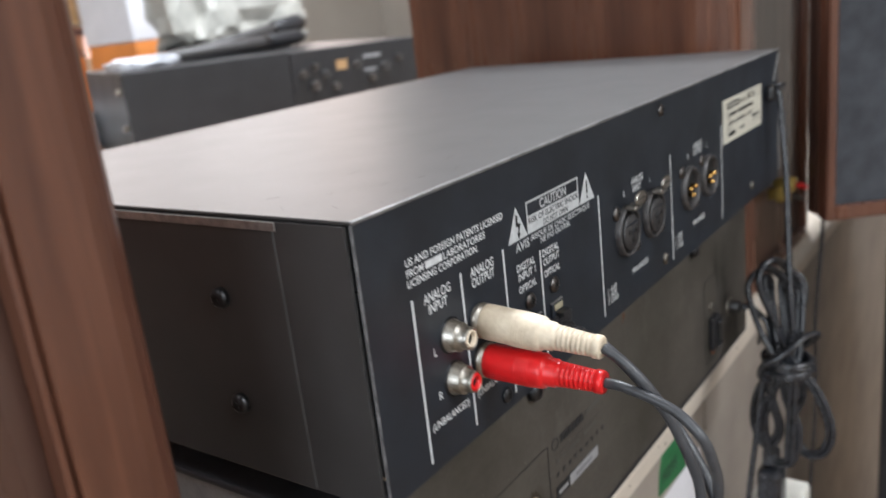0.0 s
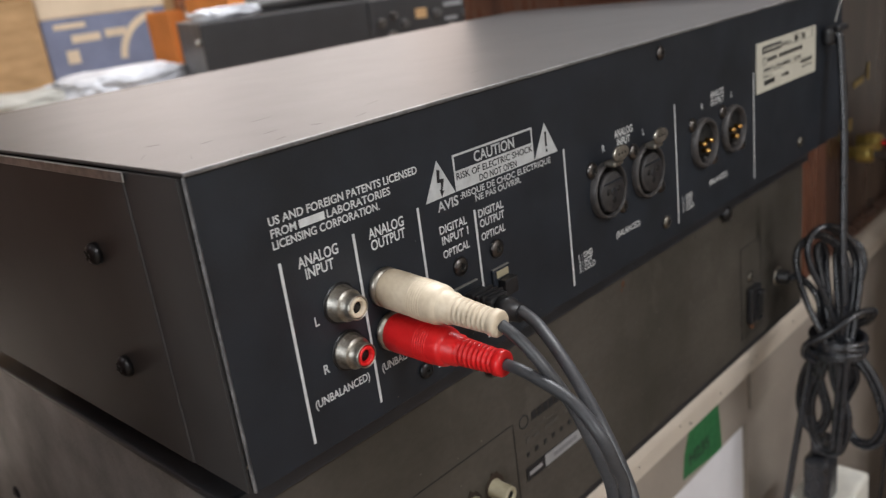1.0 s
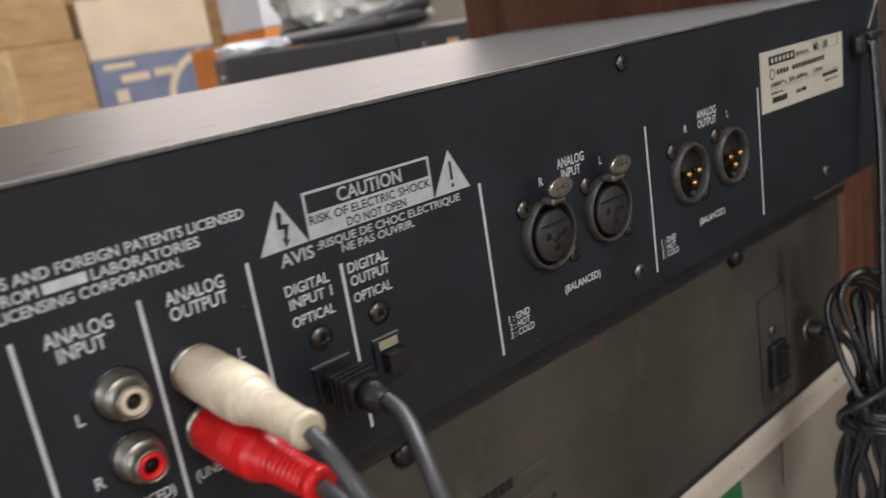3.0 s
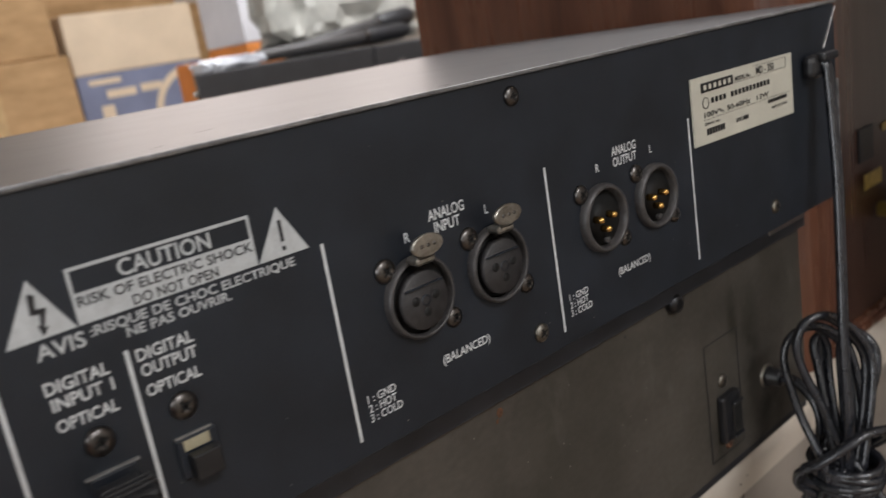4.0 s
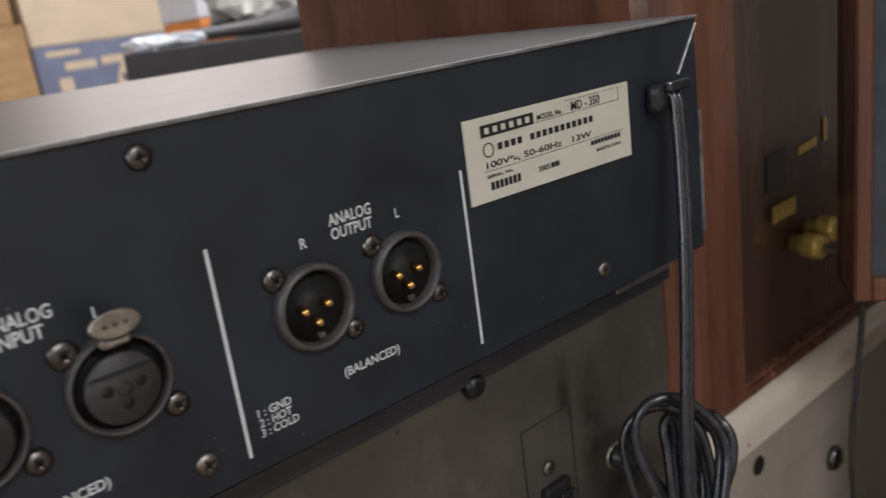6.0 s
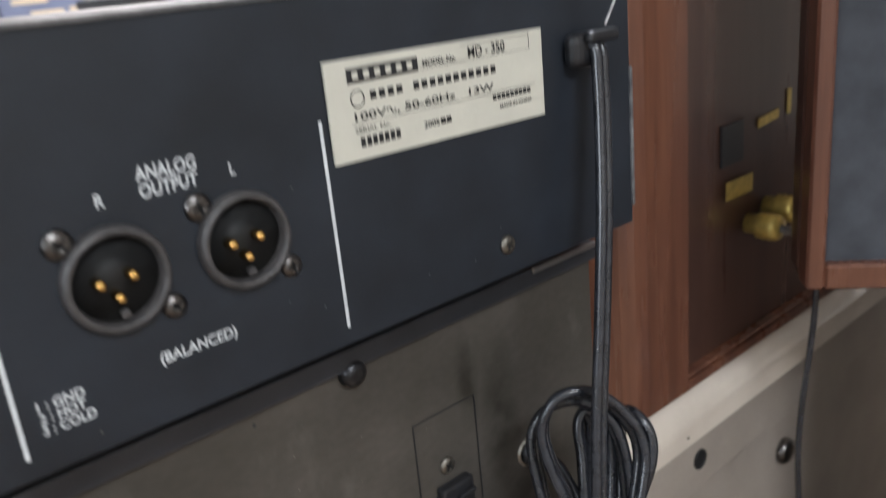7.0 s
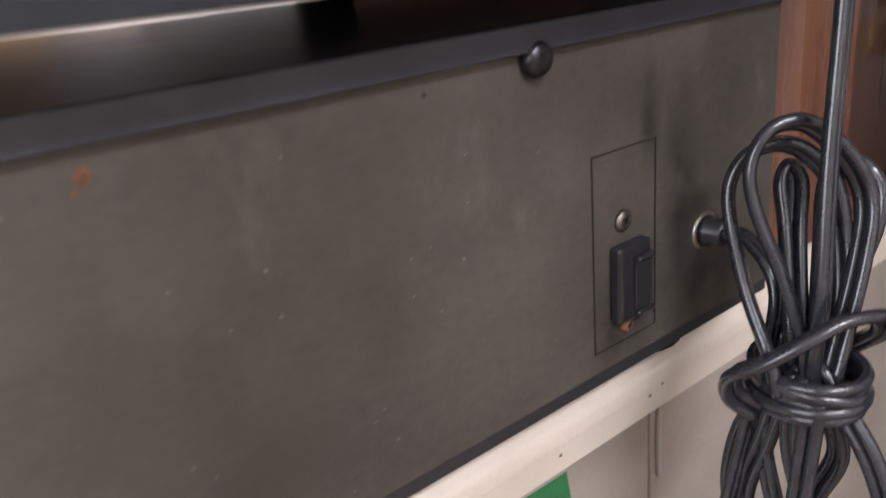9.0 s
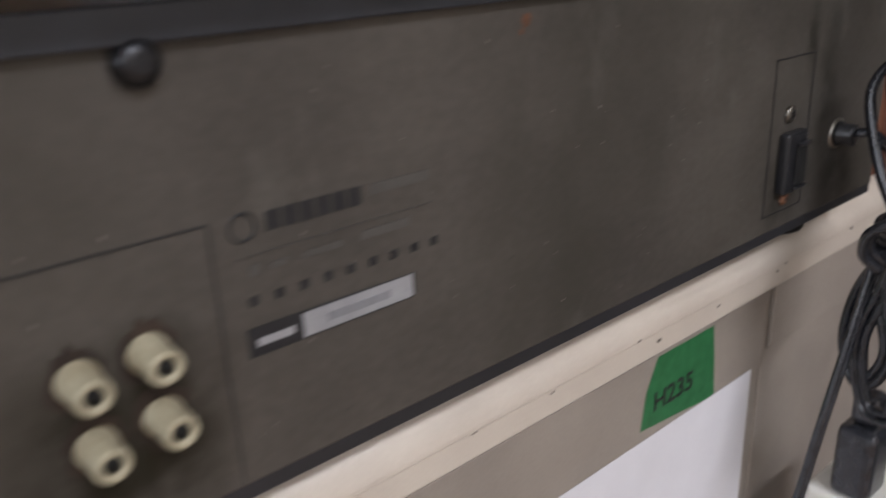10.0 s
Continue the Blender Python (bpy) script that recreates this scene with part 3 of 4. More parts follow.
bars([(0.03, 0.1315, -0.0530, -0.0526), (0.1315, 0.1319, -0.1125, -0.0526), (0.3474, 0.3479, -0.1065, -0.0480), (0.3752, 0.3757, -0.1065, -0.0480), (0.3479, 0.3752, -0.0484, -0.0480), (0.3479, 0.3752, -0.1065, -0.1062)], Y, DARKINK, amp, "printed_line")
bars([(0.1443 + k * 0.0041, 0.1443 + k * 0.0041 + 0.0033, -0.0572, -0.0530) for k in range(6)], Y, DARKINK, amp)
bars([(0.1707, 0.1877, -0.0557, -0.0533), (0.1372, 0.1882, -0.0616, -0.0614), (0.1392, 0.1417, -0.066, -0.0635), (0.1442, 0.1482, -0.0655, -0.064), (0.1522, 0.1622, -0.0655, -0.064), (0.1672, 0.1812, -0.0655, -0.0635)], Y, mat("faded_print", (0.07, 0.065, 0.057), 0.6), amp)
bars([(0.1385 + k * 0.0061, 0.1385 + k * 0.0061 + 0.0021, -0.0724, -0.0703) for k in range(9)], Y, DARKINK, amp)
ring = bmesh.new()
lathe([(0, 0.0032), (0.0001, 0.0032), (0.0001, 0.0026), (0, 0.0026)], (0.1390, Y, -0.0552), (0, -1, 0), 24, ring, False)
part("emblem", ring, DARKINK, amp)
part("serial_plate", poly_plate([(0.1370, -0.0838), (0.1812, -0.0838), (0.1817, -0.0832), (0.1817, -0.0776), (0.1370, -0.0772)], Y, 0.0002), DARKINK, amp, "black and silver number plate")
bars([(0.1503, 0.1810, -0.0834, -0.0777)], Y - 0.0002, FOIL, amp, "plate_foil")
bars([(0.1565, 0.1740, -0.0816, -0.0797)], Y - 0.0004, mat("grey_digits", (0.22, 0.22, 0.23), 0.6), amp)
bars([(0.1390, 0.1480, -0.0816, -0.0798)], Y - 0.0002, FOIL, amp)
# rust, dust and dots
rng = random.Random(5)


def blot(x, z, r, material, name, n=9):
    pts = [(x + r * rng.uniform(0.72, 1.0) * math.cos(2 * math.pi * k / n) * 0.85, z + r * rng.uniform(0.75, 1.05) * math.sin(2 * math.pi * k / n)) for k in range(n)]
    part(name, poly_plate(pts, Y, 0.00008), material, amp)


blot(0.2210, -0.0228, 0.0020, RUST, "rust_spot", 14)
blot(0.2194, -0.0254, 0.0009, RUST, "rust_spot", 9)
blot(0.2935, -0.0221, 0.0008, DARKINK, "dark_speck")
for _ in range(80):
    blot(rng.uniform(0.06, 0.41), rng.uniform(-0.108, -0.024), rng.uniform(0.00012, 0.00045), rng.choice([DUST, DUST, DUST, DARKINK]), "speck", 6)


def phono_jack(parent, x, y, z, material, core, r=0.0042, length=0.0125, name="phono_jack"):
    L = length
    j = part(name, lathe([(0, r * 1.44), (0.0006, r * 1.5), (0.0011, r * 1.44), (0.0014, r * 1.36), (L * 0.5, r * 1.3), (L * 0.54, r * 1.22), (L * 0.56, r * 1.02), (L - 0.0009, r), (L - 0.0002, r * 0.97), (L, r * 0.9), (L - 0.0004, r * 0.84), (L - 0.003, r * 0.82)], (x, y, z), (0, -1, 0), 30, ends=False), material, parent)
    part("insulator", lathe([(L - 0.005, r * 0.83), (L - 0.0006, r * 0.83), (L, r * 0.76), (L + 0.0002, r * 0.66), (L - 0.0002, r * 0.5), (L - 0.006, r * 0.46)], (x, y, z), (0, -1, 0), 22, ends=False), core, j)
    part("socket_hole", lathe([(L - 0.0014, r * 0.49), (L - 0.0013, r * 0.02)], (x, y, z), (0, -1, 0), 16), HOLE, j)
    return j


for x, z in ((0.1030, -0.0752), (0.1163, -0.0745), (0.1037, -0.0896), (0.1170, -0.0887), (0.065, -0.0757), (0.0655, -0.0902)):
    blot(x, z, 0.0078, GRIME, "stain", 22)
    jack = part("phono_jack", lathe([(0, 0.0042), (0.0008, 0.0042), (0.0012, 0.0038), (0.0082, 0.0036), (0.0090, 0.0034), (0.0093, 0.0031), (0.0092, 0.0021), (0.0084, 0.0018)], (x, AY, z), (0, -1, 0), 28, ends=False), OLDWHITE, amp, "yellowed phono jack")
    part("socket_hole", lathe([(0.0082, 0.0021), (0.0083, 0.0001)], (x, AY, z), (0, -1, 0), 16), HOLE, jack)
# mains outlet and cord entry
sw = part("mains_outlet", box(0.3543, 0.3688, AY - 0.0042, AY, -0.0985, -0.0752, 0.0012, 2), BLACKPLASTIC, amp, "black mains outlet block")
part("recess", box(0.3603, 0.3680, AY - 0.0049, AY - 0.0043, -0.0955, -0.0797, 0.0003, 1), HOLE, sw)
part("ledge", box(0.3603, 0.3680, AY - 0.0063, AY - 0.0043, -0.0806, -0.0790, 0.0004, 1), BLACKPLASTIC, sw)
part("ledge", box(0.3603, 0.3680, AY - 0.0060, AY - 0.0043, -0.0970, -0.0957, 0.0004, 1), BLACKPLASTIC, sw)
screw(amp, (0.3603, AY, -0.0690), (0, -1, 0), 0.0032, DULLSCREW)
screw(amp, (0.3618, AY, -0.1018), (0, -1, 0), 0.0024, RUST)
part("cord_grip", lathe([(0, 0.0050), (0.002, 0.0050), (0.003, 0.0042), (0.0065, 0.0046), (0.0078, 0.0040), (0.008, 0.0025)], (0.4010, AY, -0.0835), (0.1, -1, 0.0), 20), BLACKPLASTIC, amp, "black cord grip")
part("grip_ring", lathe([(0, 0.0062), (0.0007, 0.0061), (0.0009, 0.0052)], (0.4010, AY, -0.0835), (0, -1, 0), 22, ends=False), NICKEL, amp, "dull nickel ring round the cord grip")
part("power_cord", tube([(0.3967, 0.0136, -0.0809), (0.3975, 0.0057, -0.082), (0.3939, -0.0059, -0.0959), (0.3875, -0.0036, -0.1294), (0.3762, -0.0012, -0.1702), (0.3628, 0.0011, -0.2162), (0.3452, 0.0038, -0.2875), (0.337, 0.0082, -0.5105), (0.342, -0.0008, -0.8508)], 0.0016, 8, twin=0.0029), POWERCORD, amp)

# cream block added where the desk beside the amplifier is brightest
pad = thing("bright_desk_block", (0.465, 0.05, DZ), "small cream block added for a bright spot on the desk beside the amplifier", "pad")
part("block", box(0.4485, 0.4800, 0.0390, 0.0660, DZ - 0.0004, DZ + 0.0062, 0.0012, 2), CREAM, pad)

# ---- the deck on the amplifier ----
W, H, D = 0.4385, 0.0911, 0.244
DB = 0.0018
deck = thing("recorder_deck", (W / 2, 0.15, AT), "black rack recorder deck with white lettering on its back", "recorder")
part("rear_panel", box(0.0006, W - 0.0006, 0.0, 0.0015, DB, H - 0.0012, 0.0001, 1), PANEL, deck, "black painted steel back panel")
bm = bmesh.new()
box(-0.0006, W + 0.0006, -0.0006, D, H - 0.0012, H, 0.0005, 2, bm)
part("top_cover", bm, COVER, deck, "satin black steel cover with scratches")
for x0, x1 in ((-0.0018, 0.0), (W, W + 0.0018)):
    part("side_cover", box(x0, x1, 0.029, D, DB, H - 0.0014, 0.0005, 2), COVER, deck)
    part("side_flange", box(x0 + (0.0005 if x0 < 0 else 0), x1 - (0 if x0 < 0 else 0.0005), 0.0016, 0.0292, DB, H - 0.0014), COVER, deck)
# unseen underside with an assumed bright finish, to bounce light into the gap
part("bottom_plate", box(0.002, W - 0.002, 0.014, D, DB - 0.0012, DB), GALV, deck, "bottom plate, given bright metal to bounce light into the gap")
part("front_panel", box(-0.0018, W + 0.0018, D, D + 0.006, DB - 0.001, H + 0.0001, 0.001), mat("brown_black_front", (0.05, 0.035, 0.028), 0.35), deck)
part("corner_edge", box(-0.0006, 0.0005, -0.0006, 0.0005, DB, H - 0.001, 0.0005, 1), EDGE, deck, "worn vertical edge")
# paler than the panel, all along the deck's upper rear edge
part("corner_edge", box(-0.0004, W + 0.0004, -0.0010, 0.0002, H - 0.0012, H + 0.00005, 0.0004, 2), TOPEDGE, deck, "grey upper edge")
# highlight along the top of the side, put in as a pale strip
part("side_lip", box(-0.0023, -0.0018, 0.0272, D, H - 0.004, H - 0.0012, 0.0002, 1), BRIGHTSTEEL, deck, "bent lip of the cover, its highlight put in as bright steel")
for x in (0.045, W - 0.045):
    for y in (0.045, 0.215):
        part("foot", lathe([(0, 0.013), (0.0098, 0.0145), (0.0118, 0.0145)], (x, y, AT), (0, 0, 1), 22), BLACKPLASTIC, deck, "black round foot")
screw(deck, (0.2235, 0.0, 0.0845), (0, -1, 0), 0.0029)
screw(deck, (0.2225, 0.0, 0.0105), (0, -1, 0), 0.0030, DULLSCREW)
screw(deck, (0.3742, 0.0, 0.0117), (0, -1, 0), 0.0029, DULLSCREW)
screw(deck, (0.0674, 0.0, 0.0083), (0, -1, 0), 0.0029, BLACKSCREW)
for z in (0.0637, 0.0272):
    screw(deck, (-0.0018, 0.0570, z), (-1, 0, 0), 0.0034, BLACKSCREW, h=0.003)
# dividing lines
LY = -0.00025
bars([(x - 0.00045, x + 0.00045, z0, z1) for x, z0, z1 in ((0.0212, 0.006, 0.0608), (0.0472, 0.0065, 0.0608), (0.0735, 0.0065, 0.0608), (0.0988, 0.0065, 0.0527), (0.1505, 0.0066, 0.0608), (0.2335, 0.0066, 0.0608), (0.3138, 0.0066, 0.0608))], LY, INK, deck, "printed_line")


def w(text, x0, x1, z0, cap, material=None):
    return words(text, x0, x1, z0, cap, LY, material or INK, deck)


w("US AND FOREIGN PATENTS LICENSED", 0.0204, 0.0755, 0.0713, 0.00235)
w("FROM", 0.0204, 0.0288, 0.0680, 0.00235)
bars([(0.0297, 0.0385, 0.0680, 0.0703)], LY, INK, deck)
w("LABORATORIES", 0.0394, 0.0636, 0.0680, 0.00235)
w("LICENSING CORPORATION.", 0.0203, 0.0586, 0.0648, 0.00235)
w("ANALOG", 0.0269, 0.0411, 0.0572, 0.0031)
w("INPUT", 0.0288, 0.0388, 0.0535, 0.0031)
w("ANALOG", 0.0528, 0.0671, 0.0573, 0.0031)
w("OUTPUT", 0.0531, 0.0671, 0.0536, 0.0031)
w("L", 0.0288, 0.0303, 0.0393, 0.0028)
w("R", 0.0288, 0.0308, 0.0244, 0.0028)
w("(UNBALANCED)", 0.0238, 0.0445, 0.0157, 0.0025)
w("L", 0.0665, 0.0680, 0.0393, 0.0028)
w("R", 0.0663, 0.0683, 0.0244, 0.0028)
w("(UNBALANCED)", 0.0497, 0.0705, 0.0157, 0.0025)
w("DIGITAL", 0.0817, 0.0947, 0.0494, 0.0027)
w("INPUT 1", 0.0822, 0.0948, 0.0458, 0.0027)
w("OPTICAL", 0.0820, 0.0946, 0.0412, 0.0026)
w("DIGITAL", 0.1006, 0.1136, 0.0494, 0.0027)
w("OUTPUT", 0.1008, 0.1136, 0.0458, 0.0027)
w("OPTICAL", 0.1008, 0.1134, 0.0412, 0.0026)
# warning block
part("warning_triangle", poly_plate([(0.0774, 0.0608), (0.0911, 0.0610), (0.0842, 0.0730)], LY, 0.0001), GREYINK, deck)
part("warning_bolt", poly_plate([(0.0836, 0.0703), (0.0849, 0.0698), (0.0844, 0.0670), (0.0864, 0.0668), (0.0851, 0.0630), (0.0860, 0.0632), (0.0846, 0.0613), (0.0840, 0.0638), (0.0846, 0.0636), (0.0849, 0.0658), (0.0832, 0.0661)], LY - 0.0002, 0.0001), DARKINK, deck)
part("warning_triangle", poly_plate([(0.1331, 0.0610), (0.1469, 0.0610), (0.1402, 0.0729)], LY, 0.0001), GREYINK, deck)
bars([(0.13975, 0.14060, 0.0645, 0.0697), (0.13975, 0.14060, 0.0624, 0.0634)], LY - 0.0002, DARKINK, deck, "warning_mark")
bars([(0.0914, 0.1328, 0.0610, 0.0675), (0.0914, 0.0921, 0.0675, 0.0729), (0.1321, 0.1328, 0.0675, 0.0729), (0.0921, 0.1321, 0.0722, 0.0729)], LY, GREYINK, deck, "warning_box")
w("CAUTION", 0.1016, 0.1227, 0.0682, 0.0035, GREYINK)
words("RISK OF ELECTRIC SHOCK", 0.0922, 0.1322, 0.0646, 0.0022, LY - 0.0002, DARKINK, deck)
words("DO NOT OPEN", 0.1030, 0.1228, 0.0615, 0.0022, LY - 0.0002, DARKINK, deck)
w("AVIS", 0.0822, 0.0919, 0.0567, 0.0032, GREYINK)
w(":RISQUE DE CHOC ELECTRIQUE", 0.0931, 0.1423, 0.0580, 0.0021, GREYINK)
w("NE PAS OUVRIR.", 0.1001, 0.1245, 0.0553, 0.0021, GREYINK)
# balanced sockets
for o, kind, k0, k1 in ((0.0, "INPUT", 0.1866, 0.1963), (0.0822, "OUTPUT", 0.1852, 0.1984)):
    w("ANALOG", 0.1850 + o, 0.1986 + o, 0.0569, 0.0030)
    w(kind, k0 + o, k1 + o, 0.0532, 0.0030)
    w("R", 0.1758 + o, 0.1777 + o, 0.0535, 0.0027)
    w("L", 0.2062 + o, 0.2076 + o, 0.0535, 0.0027)
    w("(BALANCED)", 0.1819 + o, 0.2007 + o, 0.0160, 0.0025)
    for k, (num, txt, x1) in enumerate((("1", "GND", 0.1643), ("2", "HOT", 0.1640), ("3", "COLD", 0.1656))):
        w(num + " : " + txt, 0.1547 + o * 1.008, x1 + o * 1.008, 0.0157 - 0.0027 * k, 0.0022)


def xlr_female(x, z):
    s = part("input_socket", lathe([(0, 0.0116), (0.0020, 0.0116), (0.0028, 0.0112), (0.0030, 0.0107), (0.0026, 0.0104), (0.0006, 0.0102)], (x, 0, z), (0, -1, 0), 40, ends=False), RINGPLASTIC, deck, "dark grey three-hole socket")
    part("groove", lathe([(0.0005, 0.0103), (0.0006, 0.0001)], (x, 0, z), (0, -1, 0), 32), HOLE, s)
    core = part("core", lathe([(0.0008, 0.0083), (0.0028, 0.0083), (0.0034, 0.0078), (0.0035, 0.0001)], (x, 0, z - 0.0006), (0, -1, 0), 36), COREPLASTIC, s)
    for dx, dz in ((-0.0036, 0.0006), (0.0036, 0.0006), (0, -0.0034)):
        part("pin_hole", lathe([(0.0034, 0.0013), (0.0036, 0.0013), (0.0036, 0.0001)], (x + dx, 0, z + dz - 0.0006), (0, -1, 0), 14), HOLE, core)
    part("centre_ring", lathe([(0.0034, 0.0016), (0.0037, 0.0016), (0.0037, 0.0012)], (x, 0, z - 0.0006), (0, -1, 0), 18, ends=False), PANEL, core)
    part("core_step", box(x - 0.0068, x + 0.0062, -0.0043, -0.0033, z + 0.0034, z + 0.0038, 0.0001, 1), PANEL, core)
    tab = bmesh.new()
    outline = [(x + 0.0054 * math.cos(a), z + 0.0153 + 0.0030 * math.sin(a)) for a in [2 * math.pi * k / 20 for k in range(20)]]
    poly_plate(outline, -0.0072, 0.0011, tab)
    bmesh.ops.bevel(tab, geom=[e for e in tab.edges if abs(e.verts[0].co.y - e.verts[1].co.y) < 1e-7 and e.verts[0].co.y < -0.0075], offset=0.0003, segments=1, affect="EDGES")
    latch = part("release_tab", tab, NICKEL, s, "worn nickel release tab")
    part("latch_arm", box(x - 0.0036, x + 0.0030, -0.0072, -0.0018, z + 0.0100, z + 0.0124, 0.0008, 1), NICKEL, latch)
    for k in (-1, 0, 1):
        part("tab_dimple", lathe([(0, 0.0006), (0.0003, 0.0004)], (x + 0.0022 * k, -0.0083, z + 0.0153), (0, -1, 0), 8), STEEL, latch)
    screw(deck, (x - 0.0094, 0, z + 0.0101), (0, -1, 0), 0.0033)
    screw(deck, (x + 0.0112, 0, z - 0.0100), (0, -1, 0), 0.0029)


def xlr_male(x, z):
    s = part("output_socket", lathe([(0, 0.0116), (0.0016, 0.0116), (0.0029, 0.0111), (0.0032, 0.0103), (0.0028, 0.0098), (0.0014, 0.0095), (-0.0001, 0.0092)], (x, 0, z), (0, -1, 0), 40, ends=False), RINGPLASTIC, deck, "dark grey socket with three gold pins")
    part("well", lathe([(0.0004, 0.0092), (0.0005, 0.0001)], (x, 0, z), (0, -1, 0), 32), HOLE, s)
    part("key", box(x - 0.001, x + 0.001, -0.0022, -0.0004, z - 0.0085, z - 0.0068, 0.0003, 1), RINGPLASTIC, s)
    for dx, dz in ((-0.0036, 0.0004), (0.0034, 0.0006), (-0.0002, -0.0034)):
        part("pin", lathe([(0.0004, 0.0012), (0.0032, 0.0012), (0.0040, 0.0009), (0.0043, 0.0004)], (x + dx - 0.0007, 0, z + dz), (0, -1, 0), 14), GOLD, s, "gold-plated pin")
    screw(deck, (x - 0.0096, 0, z + 0.0101), (0, -1, 0), 0.0032)
    screw(deck, (x + 0.0110, 0, z - 0.0100), (0, -1, 0), 0.0028)


xlr_female(0.1771, 0.0381)
xlr_female(0.2078, 0.0381)
xlr_male(0.2587, 0.0381)
xlr_male(0.2889, 0.0381)
phono_jack(deck, 0.0387, 0.0, 0.0427, NICKEL, CREAM, 0.0037, 0.0082)
phono_jack(deck, 0.0387, 0.0, 0.0278, NICKEL, RED, 0.0037, 0.0082)
for z in (0.0427, 0.0278):
    part("jack_ring", lathe([(0, 0.0062), (0.0003, 0.0062), (0.0004, 0.0054)], (0.0387, 0, z), (0, -1, 0), 24, ends=False), BLACKSCREW, deck)
phono_jack(deck, 0.0555, 0.0, 0.0416, NICKEL, WHITEPLASTIC, 0.0040, 0.008)
phono_jack(deck, 0.0555, 0.0, 0.0272, NICKEL, RED, 0.0040, 0.008)
# optical ports
for x in (0.0890, 0.1077):
    screw(deck, (x, 0, 0.0363), (0, -1, 0), 0.0032)
    port = part("optical_port", box(x - 0.0042, x + 0.0058, -0.0012, 0.0, 0.0195, 0.0292, 0.0004, 1), PANEL, deck, "black optical port with flap")
    if x > 0.1:
        part("cutout_edge", box(x - 0.0040, x + 0.0048, -0.0010, 0.0, 0.0293, 0.0297, 0.0001, 1), BRIGHTSTEEL, port, "bare edge of the cutout")
        # reflection in the recess, painted as a cream patch
        part("window", box(x - 0.0026, x + 0.0036, -0.0015, -0.0011, 0.0262, 0.0287, 0.0001, 1), OLDWHITE, port, "cream patch painted as the recess's reflection")
        part("flap", box(x - 0.0024, x + 0.0044, -0.0048, -0.0013, 0.0198, 0.0258, 0.0004, 2), BLACKPLASTIC, port)
    else:
        part("hood", box(x - 0.0050, x + 0.0066, -0.0012, 0.0, 0.0293, 0.0297, 0.0001, 1), BRIGHTSTEEL, port)
# rating label
lab = part("rating_label", poly_plate([(0.3162, 0.0492), (0.3937, 0.0482), (0.3939, 0.0736), (0.3163, 0.0743)], -0.0004, 0.0006), STICKER, deck, "cream maker's label, slightly lifted")
SY = -0.0012
bars([(0.3226, 0.3454, 0.0683, 0.0719)], SY, DARKINK, lab, "logo_block")
bars([(0.3241 + k * 0.0035, 0.3241 + k * 0.0035 + 0.0017, 0.0692, 0.071) for k in range(6)], SY - 0.0002, STICKER, lab)
words("MODEL No.", 0.3471, 0.3591, 0.0691, 0.0016, SY, DARKINK, lab)
words("MD - 350", 0.3636, 0.3781, 0.0691, 0.0028, SY, DARKINK, lab)
bars([(0.3606, 0.3881, 0.0726, 0.0727), (0.388, 0.3881, 0.0686, 0.0726), (0.3461, 0.3881, 0.0685, 0.0686)], SY, DARKINK, lab, "label_rule")
bars([(0.3291 + k * 0.00285, 0.3291 + k * 0.00285 + 0.0018, 0.0637, 0.0657) for k in range(16) if k != 4], SY, DARKINK, lab)
ring = bmesh.new()
lathe([(0, 0.0022), (0.0001, 0.0022), (0.0001, 0.0019), (0, 0.0019)], (0.3251, SY, 0.0644), (0, -1, 0), 20, ring, False)
part("mark_ring", ring, DARKINK, lab)
words("100V\u223f, 50-60Hz   13W", 0.3236, 0.3726, 0.059, 0.0019, SY, DARKINK, lab)
bars([(0.3226, 0.3896, 0.0581, 0.0582)], SY, DARKINK, lab, "label_rule")
words("SERIAL No.", 0.3233, 0.3346, 0.056, 0.0010, SY, DARKINK, lab)
bars([(0.3246 + k * 0.0019, 0.3246 + k * 0.0019 + 0.0013, 0.0523, 0.0547) for k in range(7)], SY, DARKINK, lab)
words("2005", 0.3456, 0.3511, 0.0531, 0.0016, SY, DARKINK, lab)
bars([(0.3516, 0.3533, 0.0531, 0.0547), (0.3537, 0.3554, 0.0531, 0.0547)], SY, DARKINK, lab)
bars([(0.3719 + k * 0.0018, 0.3719 + k * 0.0018 + 0.0013, 0.056, 0.0574) for k in range(9)], SY, DARKINK, lab)
words("MADE IN CHINA", 0.3746, 0.3881, 0.0533, 0.0011, SY, DARKINK, lab)
# cord clamp and mains lead tied in a bundle
part("corner_fold", box(0.4250, 0.4256, -0.0008, 0.0, 0.0712, 0.0925, 0.0001, 1, m=Matrix.Translation((0.4252, 0, 0.0712)) @ Matrix.Rotation(radians(37), 4, "Y") @ Matrix.Translation((-0.4252, 0, -0.0712))), BRIGHTSTEEL, deck)
part("panel_edge", box(W - 0.0012, W + 0.0002, -0.0009, 0.0006, DB + 0.006, 0.0560, 0.0003, 1), EDGE, deck)
part("cord_clamp", box(0.4035, 0.4185, -0.0065, 0.0, 0.0600, 0.0705, 0.003, 3), BLACKPLASTIC, deck, "black strain relief clamp")
part("clamp_lip", box(0.4070, 0.4210, -0.0095, -0.0060, 0.0672, 0.0708, 0.0012, 2), BLACKPLASTIC, deck)
R, TW = 0.0019, 0.0036
ACROSS = (0.78, -0.62, 0)
